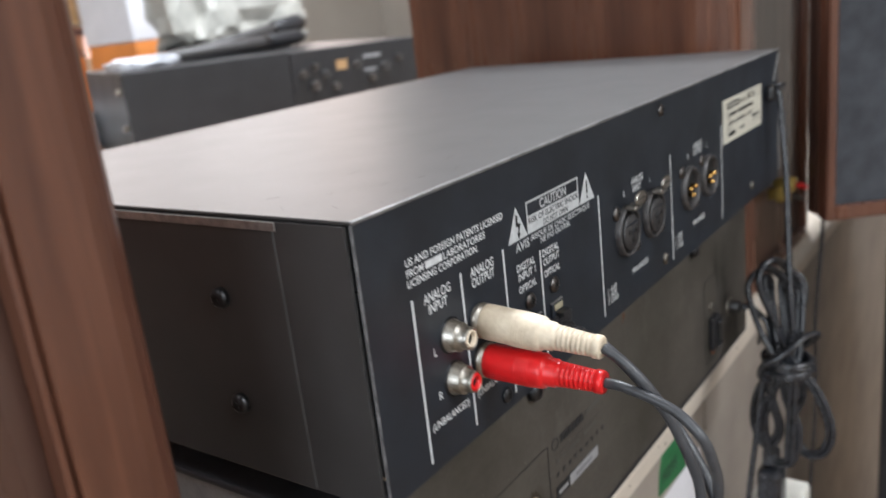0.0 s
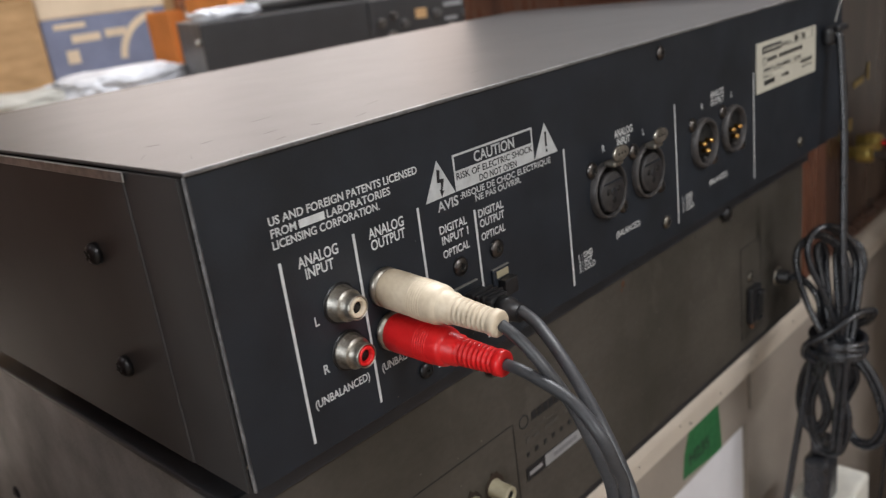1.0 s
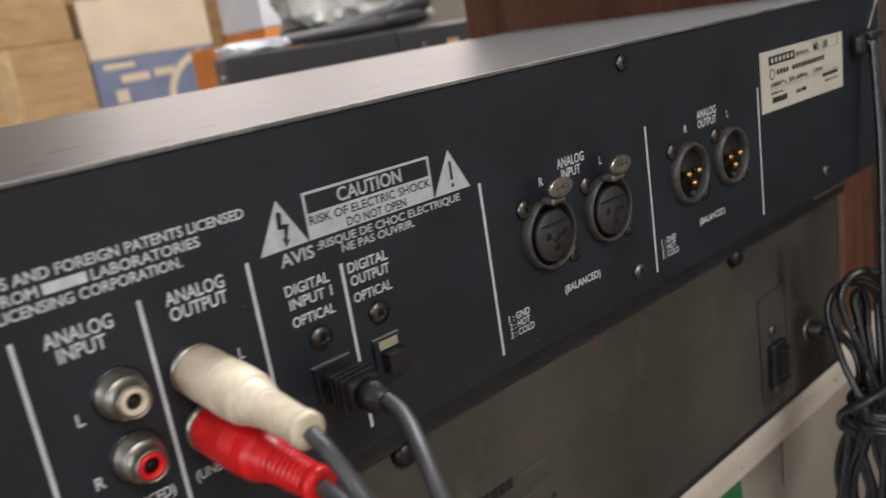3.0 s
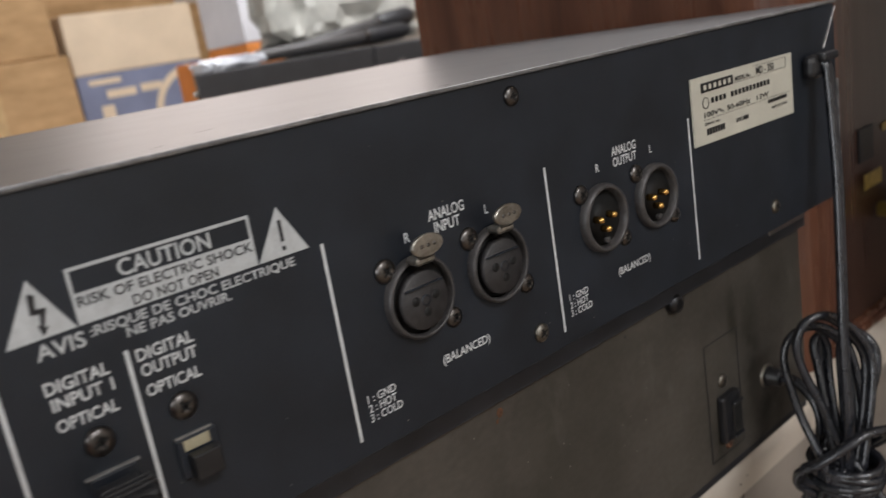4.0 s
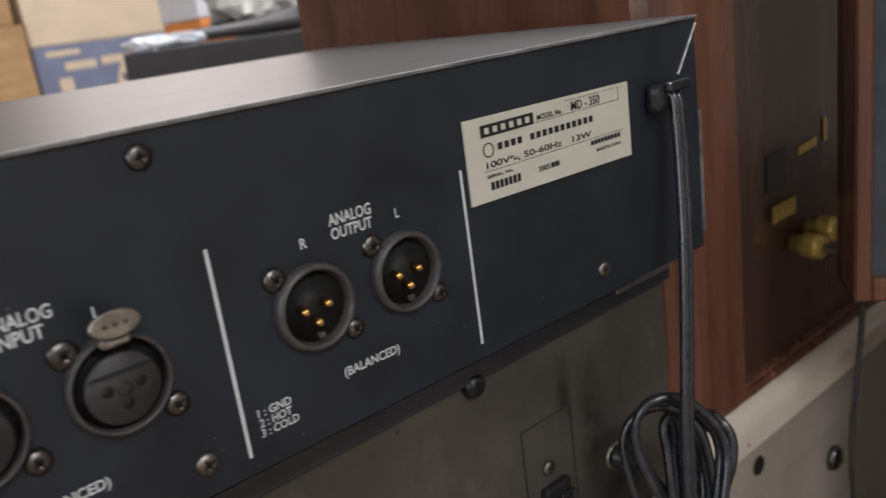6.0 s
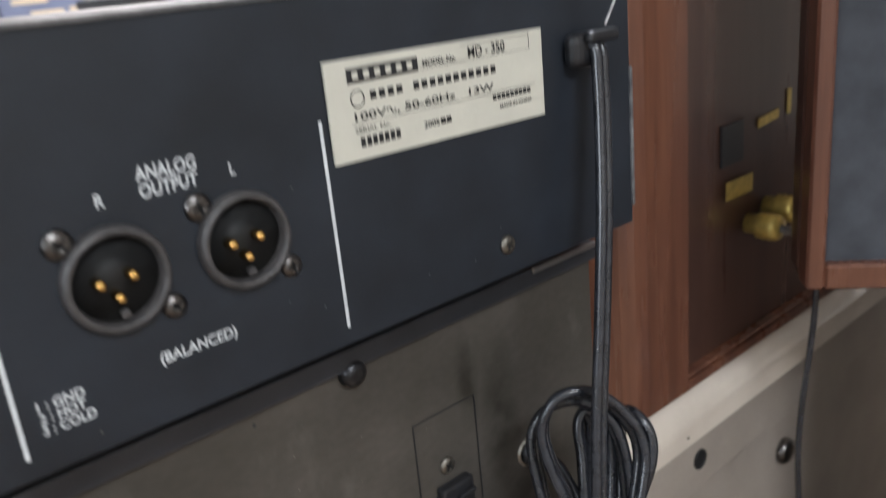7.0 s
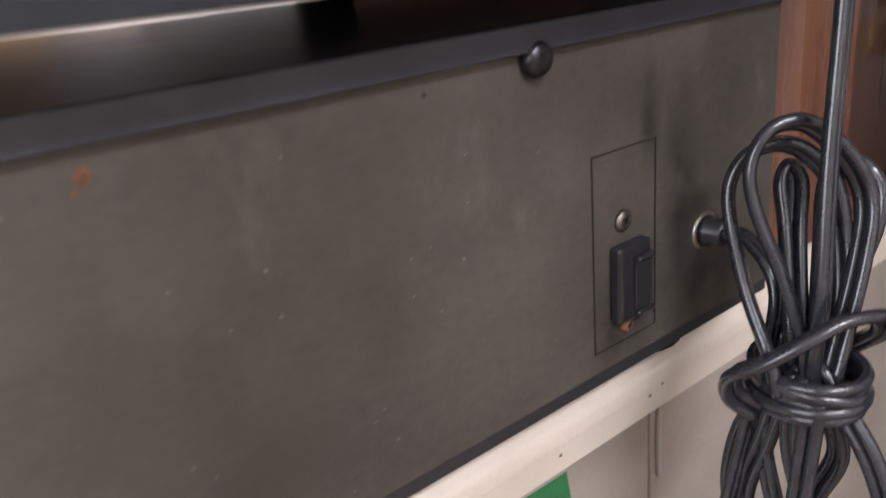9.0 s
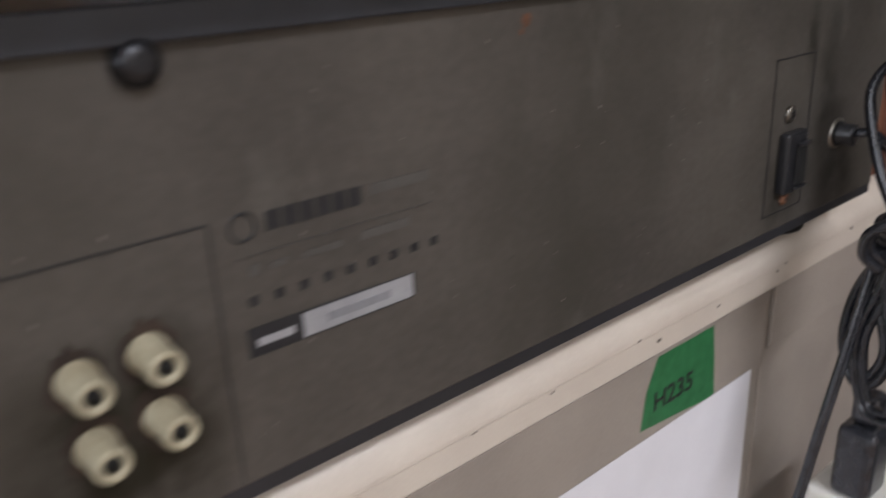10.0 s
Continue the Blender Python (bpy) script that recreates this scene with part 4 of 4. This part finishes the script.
part("lead_run", tube([(0.4115, -0.002, 0.0655), (0.4125, -0.0070, 0.0655), (0.4115, -0.0086, 0.057), (0.4092, -0.0106, 0.040), (0.4043, -0.0138, 0.015), (0.3972, -0.0169, -0.020), (0.3894, -0.0201, -0.055), (0.3838, -0.0235, -0.090), (0.3860, -0.0215, -0.112), (0.3895, -0.0205, -0.128)], 0.0019, 10, 8, None, 0.0036, side=ACROSS), POWERCORD, deck)
# hanging loops: each goes up, over and down again through the tie
part("lead_loop", tube([(0.3788, -0.0157, -0.1178), (0.3795, -0.0122, -0.1077), (0.3822, -0.0028, -0.0913), (0.384, 0.0038, -0.0732), (0.3862, 0.0061, -0.0622), (0.3908, 0.0037, -0.0543), (0.3984, -0.0024, -0.0519), (0.4047, -0.0078, -0.0563), (0.4078, -0.0131, -0.065), (0.4067, -0.0177, -0.0826), (0.4014, -0.0215, -0.1026), (0.3936, -0.023, -0.1174)], R, 10, 7, None, TW, side=(0.8, 0.55, 0.25)), POWERCORD, deck)
part("lead_loop", tube([(0.3869, -0.02, -0.1201), (0.3849, -0.0177, -0.101), (0.3842, -0.0114, -0.0835), (0.3824, -0.0045, -0.0672), (0.3827, -0.0018, -0.0552), (0.3871, -0.0039, -0.0462), (0.3944, -0.0086, -0.0443), (0.4023, -0.0128, -0.0494), (0.4086, -0.0185, -0.0597), (0.4094, -0.022, -0.0701), (0.4046, -0.0234, -0.0835), (0.3983, -0.0238, -0.0992), (0.3917, -0.0238, -0.1161)], R, 10, 7, None, TW, side=(0.8, 0.55, 0.25)), POWERCORD, deck)
part("lead_loop", tube([(0.3947, -0.0215, -0.1211), (0.3995, -0.0223, -0.1014), (0.4066, -0.0227, -0.0868), (0.4116, -0.024, -0.0748), (0.4139, -0.023, -0.0658), (0.4139, -0.0191, -0.0601), (0.4146, -0.0136, -0.0597), (0.4126, -0.0096, -0.066), (0.4082, -0.0117, -0.0849), (0.3967, -0.018, -0.1138)], R, 10, 7, None, TW, side=(0.8, 0.55, 0.25)), POWERCORD, deck)
part("lead_loop", tube([(0.3892, -0.0146, -0.1239), (0.3932, -0.0097, -0.0984), (0.4009, -0.0029, -0.0764), (0.4033, 0.0004, -0.0652), (0.4066, 0.0002, -0.0608), (0.409, -0.0018, -0.0659), (0.407, -0.0032, -0.0808), (0.4007, -0.0086, -0.1021), (0.3942, -0.0165, -0.1259)], R, 10, 7, None, TW, side=(0.8, 0.55, 0.25)), POWERCORD, deck)
for k, (yc, half, bot, xo) in enumerate(((-0.034, 0.013, -0.183, 0.390), (-0.006, 0.009, -0.179, 0.385), (-0.016, 0.012, -0.189, 0.381))):
    part("lead_loop", tube([(xo, -0.016, -0.115), (xo + 0.003, yc + half * 0.5, -0.137), (xo + 0.003, yc + half, -0.160), (xo + 0.002, yc + half * 0.6, bot + 0.004), (xo, yc, bot), (xo - 0.002, yc - half * 0.7, bot + 0.006), (xo - 0.002, yc - half, -0.160), (xo, yc - half * 0.3, -0.135), (xo + 0.001, -0.019, -0.112)], R, 10, 7, None, TW, side=(0.25, 1, 0)), POWERCORD, deck)
# the tie: turns wound round the bundle
turns = []
for k in range(34):
    a = 2 * math.pi * k / 10
    turns.append((0.3912 + 0.0130 * math.cos(a), -0.0178 + 0.0150 * math.sin(a), -0.1105 - 0.0046 * k / 10 - 0.0022 * math.sin(a * 0.6)))
part("tie_turn", tube(turns, R, 10, 4, None, TW, side=(0, 0, 1)), POWERCORD, deck)
part("tie_turn", tube([(0.3799, -0.0096, -0.1263), (0.3726, -0.0058, -0.119), (0.3657, -0.0094, -0.1082), (0.3663, -0.0171, -0.1028), (0.3717, -0.025, -0.0962), (0.3805, -0.0309, -0.0916), (0.3917, -0.0352, -0.0927), (0.4024, -0.0321, -0.1014), (0.4077, -0.0222, -0.1115), (0.3981, -0.0096, -0.1207), (0.3836, -0.0027, -0.1226)], R, 10, 8, None, TW, side=(0, 0, 1)), POWERCORD, deck)
part("lead_loop", tube([(0.3817, -0.0248, -0.1167), (0.3784, -0.0244, -0.1451), (0.3751, -0.0239, -0.1705), (0.373, -0.0241, -0.1817)], R, 10, 6, None, TW, side=(0, 1, 0)), POWERCORD, deck)
plug = part("mains_plug", box(0.3930, 0.4140, -0.0130, 0.0040, -0.2422, -0.2070, 0.004, 3), POWERCORD, deck, "black moulded mains plug")
part("plug_neck", box(0.3970, 0.4100, -0.0100, 0.0010, -0.2060, -0.1920, 0.003, 2), POWERCORD, plug)
strip = thing("power_strip", (0.416, -0.004, -0.84), "white power strip standing on end behind the desk", "power strip")
part("body", box(0.3930, 0.4500, -0.022, 0.014, -0.84, -0.2425, 0.003, 2), WHITEPLASTIC, strip)
for k in range(3):
    part("outlet", box(0.405, 0.426, -0.0233, -0.022, -0.33 - k * 0.06, -0.31 - k * 0.06, 0.0006, 1), RINGPLASTIC, strip)

# ---- audio leads plugged into the deck ----


def phono_plug(parent, x, z, tipz, material, label):
    base = Vector((x, -0.0012, z))
    tip = Vector((x + 0.0016, -0.0438, tipz))
    d = tip - base
    L = d.length
    prof = [(0.000, 0.0050), (0.0012, 0.0058), (0.003, 0.0061), (0.0190, 0.0060), (0.0215, 0.0059), (0.0226, 0.0056), (0.0231, 0.0050), (0.0234, 0.0048), (0.0262, 0.0047), (0.0267, 0.0042)]
    n = 8
    for k in range(n):
        h = 0.0270 + k * (L - 0.0298) / n
        r = 0.0042 - 0.0007 * k / n
        prof += [(h, r), (h + 0.0010, r), (h + 0.0012, r - 0.0006), (h + 0.0017, r - 0.0006)]
    prof += [(L - 0.0026, 0.0039), (L - 0.0006, 0.0038), (L, 0.0034), (L, 0.0020)]
    p = part("plug", lathe(prof, base, d, 32), material, parent, label)
    part("collar", lathe([(-0.0008, 0.0048), (0.0012, 0.0057), (0.0015, 0.0061), (-0.0008, 0.0061)], base, d, 30, ends=False), NICKEL, p)
    for k in range(6):
        h = 0.0130 + k * 0.0009
        part("grip_rib", lathe([(h, 0.0060), (h + 0.0002, 0.00615), (h + 0.0005, 0.00615), (h + 0.0006, 0.0060)], base, d, 30, ends=False), material, p)
    return tip


aud = thing("audio_lead", (0.0565, -0.02, 0.03), "grey-black stereo audio lead with cream and red plugs", "cable")
t1 = phono_plug(aud, 0.0555, 0.0416, 0.0375, CREAM, "cream-white ribbed phono plug")
t2 = phono_plug(aud, 0.0555, 0.0272, 0.0257, RED, "red ribbed phono plug")
part("cord", tube([t1, (0.0572, -0.0502, 0.0338), (0.058, -0.0569, 0.0268), (0.0603, -0.0627, 0.0163), (0.0625, -0.0682, 0.0013), (0.0638, -0.0707, -0.0107), (0.06, -0.0717, -0.0287), (0.048, -0.0697, -0.0587), (0.02, -0.06, -0.13), (0, -0.03, -0.35), (0, 0, -0.83)], 0.0017, 10, 10), CORD, aud)
part("cord", tube([t2, (0.0562, -0.0512, 0.0256), (0.0555, -0.0656, 0.0218), (0.054, -0.0748, 0.0153), (0.056, -0.0774, 0.0063), (0.059, -0.0777, -0.0037), (0.057, -0.0769, -0.0237), (0.045, -0.0738, -0.0587), (0.015, -0.064, -0.13), (-0.01, -0.03, -0.35), (-0.01, 0, -0.83)], 0.0017, 10, 10), CORD, aud)
opt = thing("optical_lead", (0.0892, -0.02, 0.0245), "black optical lead plugged into the deck", "cable")
pl = part("plug", box(0.0846, 0.0938, -0.0160, -0.0036, 0.0205, 0.0288, 0.0012, 2), BLACKPLASTIC, opt)
for k in range(3):
    part("grip_rib", box(0.0840, 0.0944, -0.0132 + k * 0.0022, -0.0122 + k * 0.0022, 0.0200, 0.0293, 0.0003, 1), BLACKPLASTIC, pl)
part("neck", lathe([(0, 0.0041), (0.004, 0.0041), (0.0045, 0.0034), (0.008, 0.0031)], (0.0892, -0.0160, 0.0246), (0, -1, -0.06), 18), BLACKPLASTIC, opt)
part("cord", tube([(0.0892, -0.0225, 0.0255), (0.0889, -0.0307, 0.0213), (0.0818, -0.0466, 0.0133), (0.075, -0.0615, 0.0013), (0.069, -0.0738, -0.0152), (0.06, -0.0789, -0.0307), (0.046, -0.0769, -0.0587), (0.015, -0.066, -0.13), (-0.01, -0.03, -0.35), (-0.01, 0.01, -0.83)], 0.0020, 12, 10), CORD, opt)

# specks and small scuffs on the deck's back
mk = random.Random(8)
for _ in range(26):
    x, z, r = mk.uniform(0.01, 0.42), mk.choice([mk.uniform(0.004, 0.02), mk.uniform(0.02, 0.088)]), mk.uniform(0.00015, 0.00035)
    part("speck", poly_plate([(x - r, z), (x - r * 0.3, z - r), (x + r, z - r * 0.2), (x + r * 0.4, z + r)], LY, 0.00005), mk.choice([DUST, EDGE]), deck)
for x, y, l, a in ((0.012, 0.016, 0.005, 1.1), (0.026, 0.031, 0.004, 0.2), (0.008, 0.034, 0.006, 0.9), (0.041, 0.021, 0.005, 0.15), (0.066, 0.010, 0.006, 0.35), (0.083, 0.024, 0.007, 0.2), (0.121, 0.012, 0.005, 0.4), (0.055, 0.046, 0.008, 0.1), (0.142, 0.031, 0.006, 0.25), (0.018, 0.048, 0.004, -0.4), (0.205, 0.007, 0.005, 0.2), (0.035, 0.008, 0.004, 0.3), (0.052, 0.014, 0.003, -0.5), (0.098, 0.006, 0.004, 0.25), (0.02, 0.005, 0.003, 0.9), (0.25, 0.005, 0.003, 0.4), (0.16, 0.004, 0.003, 0.1)):
    sc = box(-l / 2, l / 2, -0.00006, 0.00006, H + 0.00001, H + 0.00005, m=Matrix.Translation((x, y, 0)) @ Matrix.Rotation(a, 4, "Z"))
    part("scratch", sc, DARKINK, deck)

# ---- goods on the table behind ----
TZ = -0.056
tab = thing("side_table", (1.1, 1.5, -0.84), "wood-laminate table stacked with goods behind the desk", "table")
part("tabletop", box(0.1, 3.2, 0.55, 2.62, TZ - 0.03, TZ, 0.003), TABLE, tab)
for x in (0.13, 3.13):
    for y in (0.59, 2.54):
        part("leg", box(x, x + 0.04, y, y + 0.04, -0.84, TZ - 0.03, 0.002), SHELFGREY, tab)


def carton(label, x0, x1, y0, y1, z0, z1, material, band=None, lid=None):
    c = thing("carton", ((x0 + x1) / 2, (y0 + y1) / 2, z0), label, "box", "goods on the table")
    zt = band[0] if band else z1
    part("body", box(x0, x1, y0, y1, z0, zt, 0.004), material, c)
    if band:
        part("upper_body", box(x0 - 0.001, x1 + 0.001, y0 - 0.001, y1 + 0.001, zt, z1, 0.004), band[1], c)
    part("flap", box(x0 + 0.002, (x0 + x1) / 2 - 0.002, y0 + 0.002, y1 - 0.002, z1, z1 + 0.003, 0.001), band[1] if band else material, c)
    part("flap", box((x0 + x1) / 2 + 0.002, x1 - 0.002, y0 + 0.002, y1 - 0.002, z1, z1 + 0.003, 0.001), band[1] if band else material, c)
    return c


blue = carton("blue and pale printed carton on the table", 0.7905, 1.1399, 2.0502, 2.3252, TZ, 0.2879, BLUEPRINT, (0.138, PALECARD))
bars([(0.8187, 0.9033, 0.1109, 0.1244), (0.8582, 0.9371, 0.0737, 0.094), (0.9506, 1.0103, 0.0771, 0.0974), (0.8356, 0.8694, 0.023, 0.0568)], 2.0487, PALECARD, blue)
angles = [radians(95 + 8 * k) for k in range(11)]
arc = poly_plate([(1.1117 + r * math.cos(a), 0.0061 + r * 0.95 * math.sin(a)) for r, order in ((0.133, angles), (0.113, angles[::-1])) for a in order], 2.0487, 0.0005)
part("printed_arc", arc, PALECARD, blue)
c = carton("brown cardboard carton beside the blue one", 0.3734, 0.7789, 2.0265, 2.3565, TZ, 0.1922, CARD)
bars([(0.5536, 0.5987, TZ, 0.1922)], 2.0253, mat("packing_tape", (0.55, 0.38, 0.2), 0.25), c, "tape_strip")
carton("brown cardboard carton stacked on another", 0.2496, 0.768, 2.0502, 2.3802, 0.1966, 0.5302, CARD)
carton("large brown cardboard carton at the back", 0.8183, 1.2495, 2.3606, 2.6026, TZ, 0.4626, CARD)
carton("small orange carton standing on the table", 0.9479, 0.9915, 1.6971, 1.8071, TZ, 0.1215, ORANGE)
carton("small pale carton standing on the table", 0.9949, 1.0474, 1.6971, 1.8071, TZ, 0.1159, PALECARD)


def crumpled(name, label, c, size, material, seed, amount=0.18):
    bm = bmesh.new()
    bmesh.ops.create_icosphere(bm, subdivisions=4, radius=1.0)
    for v in bm.verts:
        d = v.co.normalized()
        k = 1 + amount * noise.noise(d * 2.3 + Vector((seed, 0, 0))) + amount * 0.8 * abs(noise.noise(d * 5.5 + Vector((0, seed, 0)))) + 0.06 * noise.noise(d * 13)
        b = Vector([math.copysign(abs(q) ** 0.55, q) for q in d])
        v.co = Vector((c[0] + b.x * size[0] * k, c[1] + b.y * size[1] * k, max(c[2], c[2] + size[2] + b.z * size[2] * k)))
    return solo(name, bm, material, label, "bag", group="goods on the table")


crumpled("plastic_bag", "clear bubble-wrapped parcel on the table", (0.6918, 1.4646, TZ), (0.1277, 0.0999, 0.0411), FILM, 3)
crumpled("plastic_bag", "grey plastic bag lying on the table", (0.4924, 1.5341, TZ), (0.111, 0.0999, 0.0333), GREYBAG, 7)

# black unit with sockets, turned a little
u = thing("power_amplifier", (0.6057, 0.9957, TZ), "black component amplifier with knobs and sockets, on the table", "amplifier")
ux, uy, UT = 0.6057, 0.9957, 0.0995
part("case", box(ux, ux + 0.27, uy, uy + 0.42, TZ + 0.008, UT, 0.002), AMPBLACK, u)
rp = part("socket_panel", box(ux + 0.2702, ux + 0.51, uy - 0.002, uy + 0.42, TZ + 0.008, UT - 0.0015, 0.002), AMPBLACK, u)
for k, (x, z, r, mt) in enumerate(((0.2895, 0.0604, 0.0066, STEEL), (0.3072, 0.0381, 0.0077, STEEL), (0.3116, 0.0694, 0.0055, STEEL), (0.3293, 0.0548, 0.0066, RINGPLASTIC), (0.3448, 0.0325, 0.0066, STEEL), (0.389, 0.0638, 0.0066, RINGPLASTIC), (0.4144, 0.0381, 0.0066, STEEL), (0.442, 0.0548, 0.0077, RINGPLASTIC), (0.4696, 0.066, 0.0055, STEEL))):
    part("socket", lathe([(0, r), (0.008, r), (0.009, r * 0.8), (0.009, r * 0.5), (0.004, r * 0.45)], (ux + x, uy - 0.002, z), (0, -1, 0), 14), mt, rp)
bars([(ux + 0.3514, ux + 0.3713, 0.0593, 0.075)], uy - 0.0025, CARD, rp, "sticker")
bars([(ux + 0.4033, ux + 0.4365, 0.0727, 0.0783), (ux + 0.4033, ux + 0.4254, 0.0504, 0.0548)], uy - 0.0025, SHELFGREY, rp)
for x in (0.03, 0.475):
    for y in (0.04, 0.375):
        part("foot", lathe([(0, 0.014), (0.008, 0.015)], (ux + x, uy + y, TZ), (0, 0, 1), 14), HOLE, u)
for z in (0.0157, 0.0716):
    part("side_knob", lathe([(0, 0.005), (0.008, 0.005), (0.009, 0.003)], (ux, uy + 0.02, z), (-1, 0, 0), 12), NICKEL, u)
u.rotation_euler = (0, 0, radians(-25))


def wand(label, a, b, r, head):
    """A long dark handle with a thicker ribbed head."""
    s = thing("microphone", a, label, "microphone", "goods on the table")
    d = Vector(b) - Vector(a)
    L = d.length
    part("handle", lathe([(0, r * 0.6), (0.004, r * 0.8), (L * 0.66, r), (L * 0.68, r * 0.9)], a, d, 16), RINGPLASTIC, s)
    part("head", lathe([(L * 0.68, r), (L * 0.72, head), (L * 0.95, head), (L, head * 0.6)], a, d, 16), AMPBLACK, s)
    part("band", lathe([(L * 0.675, r * 1.05), (L * 0.69, r * 1.1), (L * 0.70, r * 1.05)], a, d, 16, ends=False), STEEL, s)
    return s


wand("black microphone lying on the amplifier", (0.752, 1.0694, UT + 0.0126), (1.0825, 1.0694, UT + 0.0187), 0.0127, 0.0138)
wand("black microphone lying across another", (0.8522, 1.1205, UT + 0.0148), (1.1389, 1.1205, UT + 0.0462), 0.0132, 0.0176)
crumpled("plastic_bag", "crumpled translucent plastic bag on the amplifier", (1.0308, 1.2118, UT), (0.1499, 0.0833, 0.0833), GREYBAG, 11, 0.22)
crumpled("plastic_bag", "thin clear plastic wrapper on the amplifier", (0.7025, 1.0694, UT), (0.0555, 0.0333, 0.01), FILM, 23)
carton("orange and white carton standing behind the amplifier", 0.924, 1.0294, 1.3954, 1.5714, TZ, 0.3071, ORANGE, (0.1439, PAPER))
pot = thing("copper_pot", (1.318, 2.1691, TZ), "shiny copper-coloured pot on the table", "pot")
part("bowl", lathe([(0, 0.05), (0.03, 0.068), (0.2, 0.074), (0.25, 0.062), (0.262, 0.066), (0.262, 0.062), (0.2, 0.07)], (1.318, 2.1691, TZ), (0, 0, 1), 36, ends=False), mat("copper", (0.80, 0.50, 0.40), 0.25, 1.0, 30, 0.15, 300), pot)
part("rim", lathe([(0.258, 0.064), (0.262, 0.068), (0.266, 0.064)], (1.318, 2.1691, TZ), (0, 0, 1), 36, ends=False), NICKEL, pot)

# shelving with goods against the far wall
sh = thing("shelf_rack", (1.4, 2.9, -0.84), "grey steel shelf rack against the wall", "shelf")
for x in (0.0, 1.0, 2.0):
    for y in (2.7, 3.1):
        part("post", box(x, x + 0.03, y, y + 0.03, -0.84, 1.0, 0.002), SHELFGREY, sh)
for z in (-0.5, 0.02, 0.5):
    part("shelf_board", box(0.0, 2.03, 2.69, 3.14, z - 0.02, z, 0.002), SHELFGREY, sh)
g = random.Random(11)
x = 0.05
while x < 1.85:
    wd = g.uniform(0.12, 0.3)
    ht = g.uniform(0.18, 0.4)
    carton("carton stored on the shelf rack", x, min(x + wd, 1.97), 2.75, 3.08, 0.02, 0.02 + ht, g.choice([CARD, PALECARD, SHELFGREY, WHITEPLASTIC, CARD, GREYBAG]))
    x += wd + 0.02
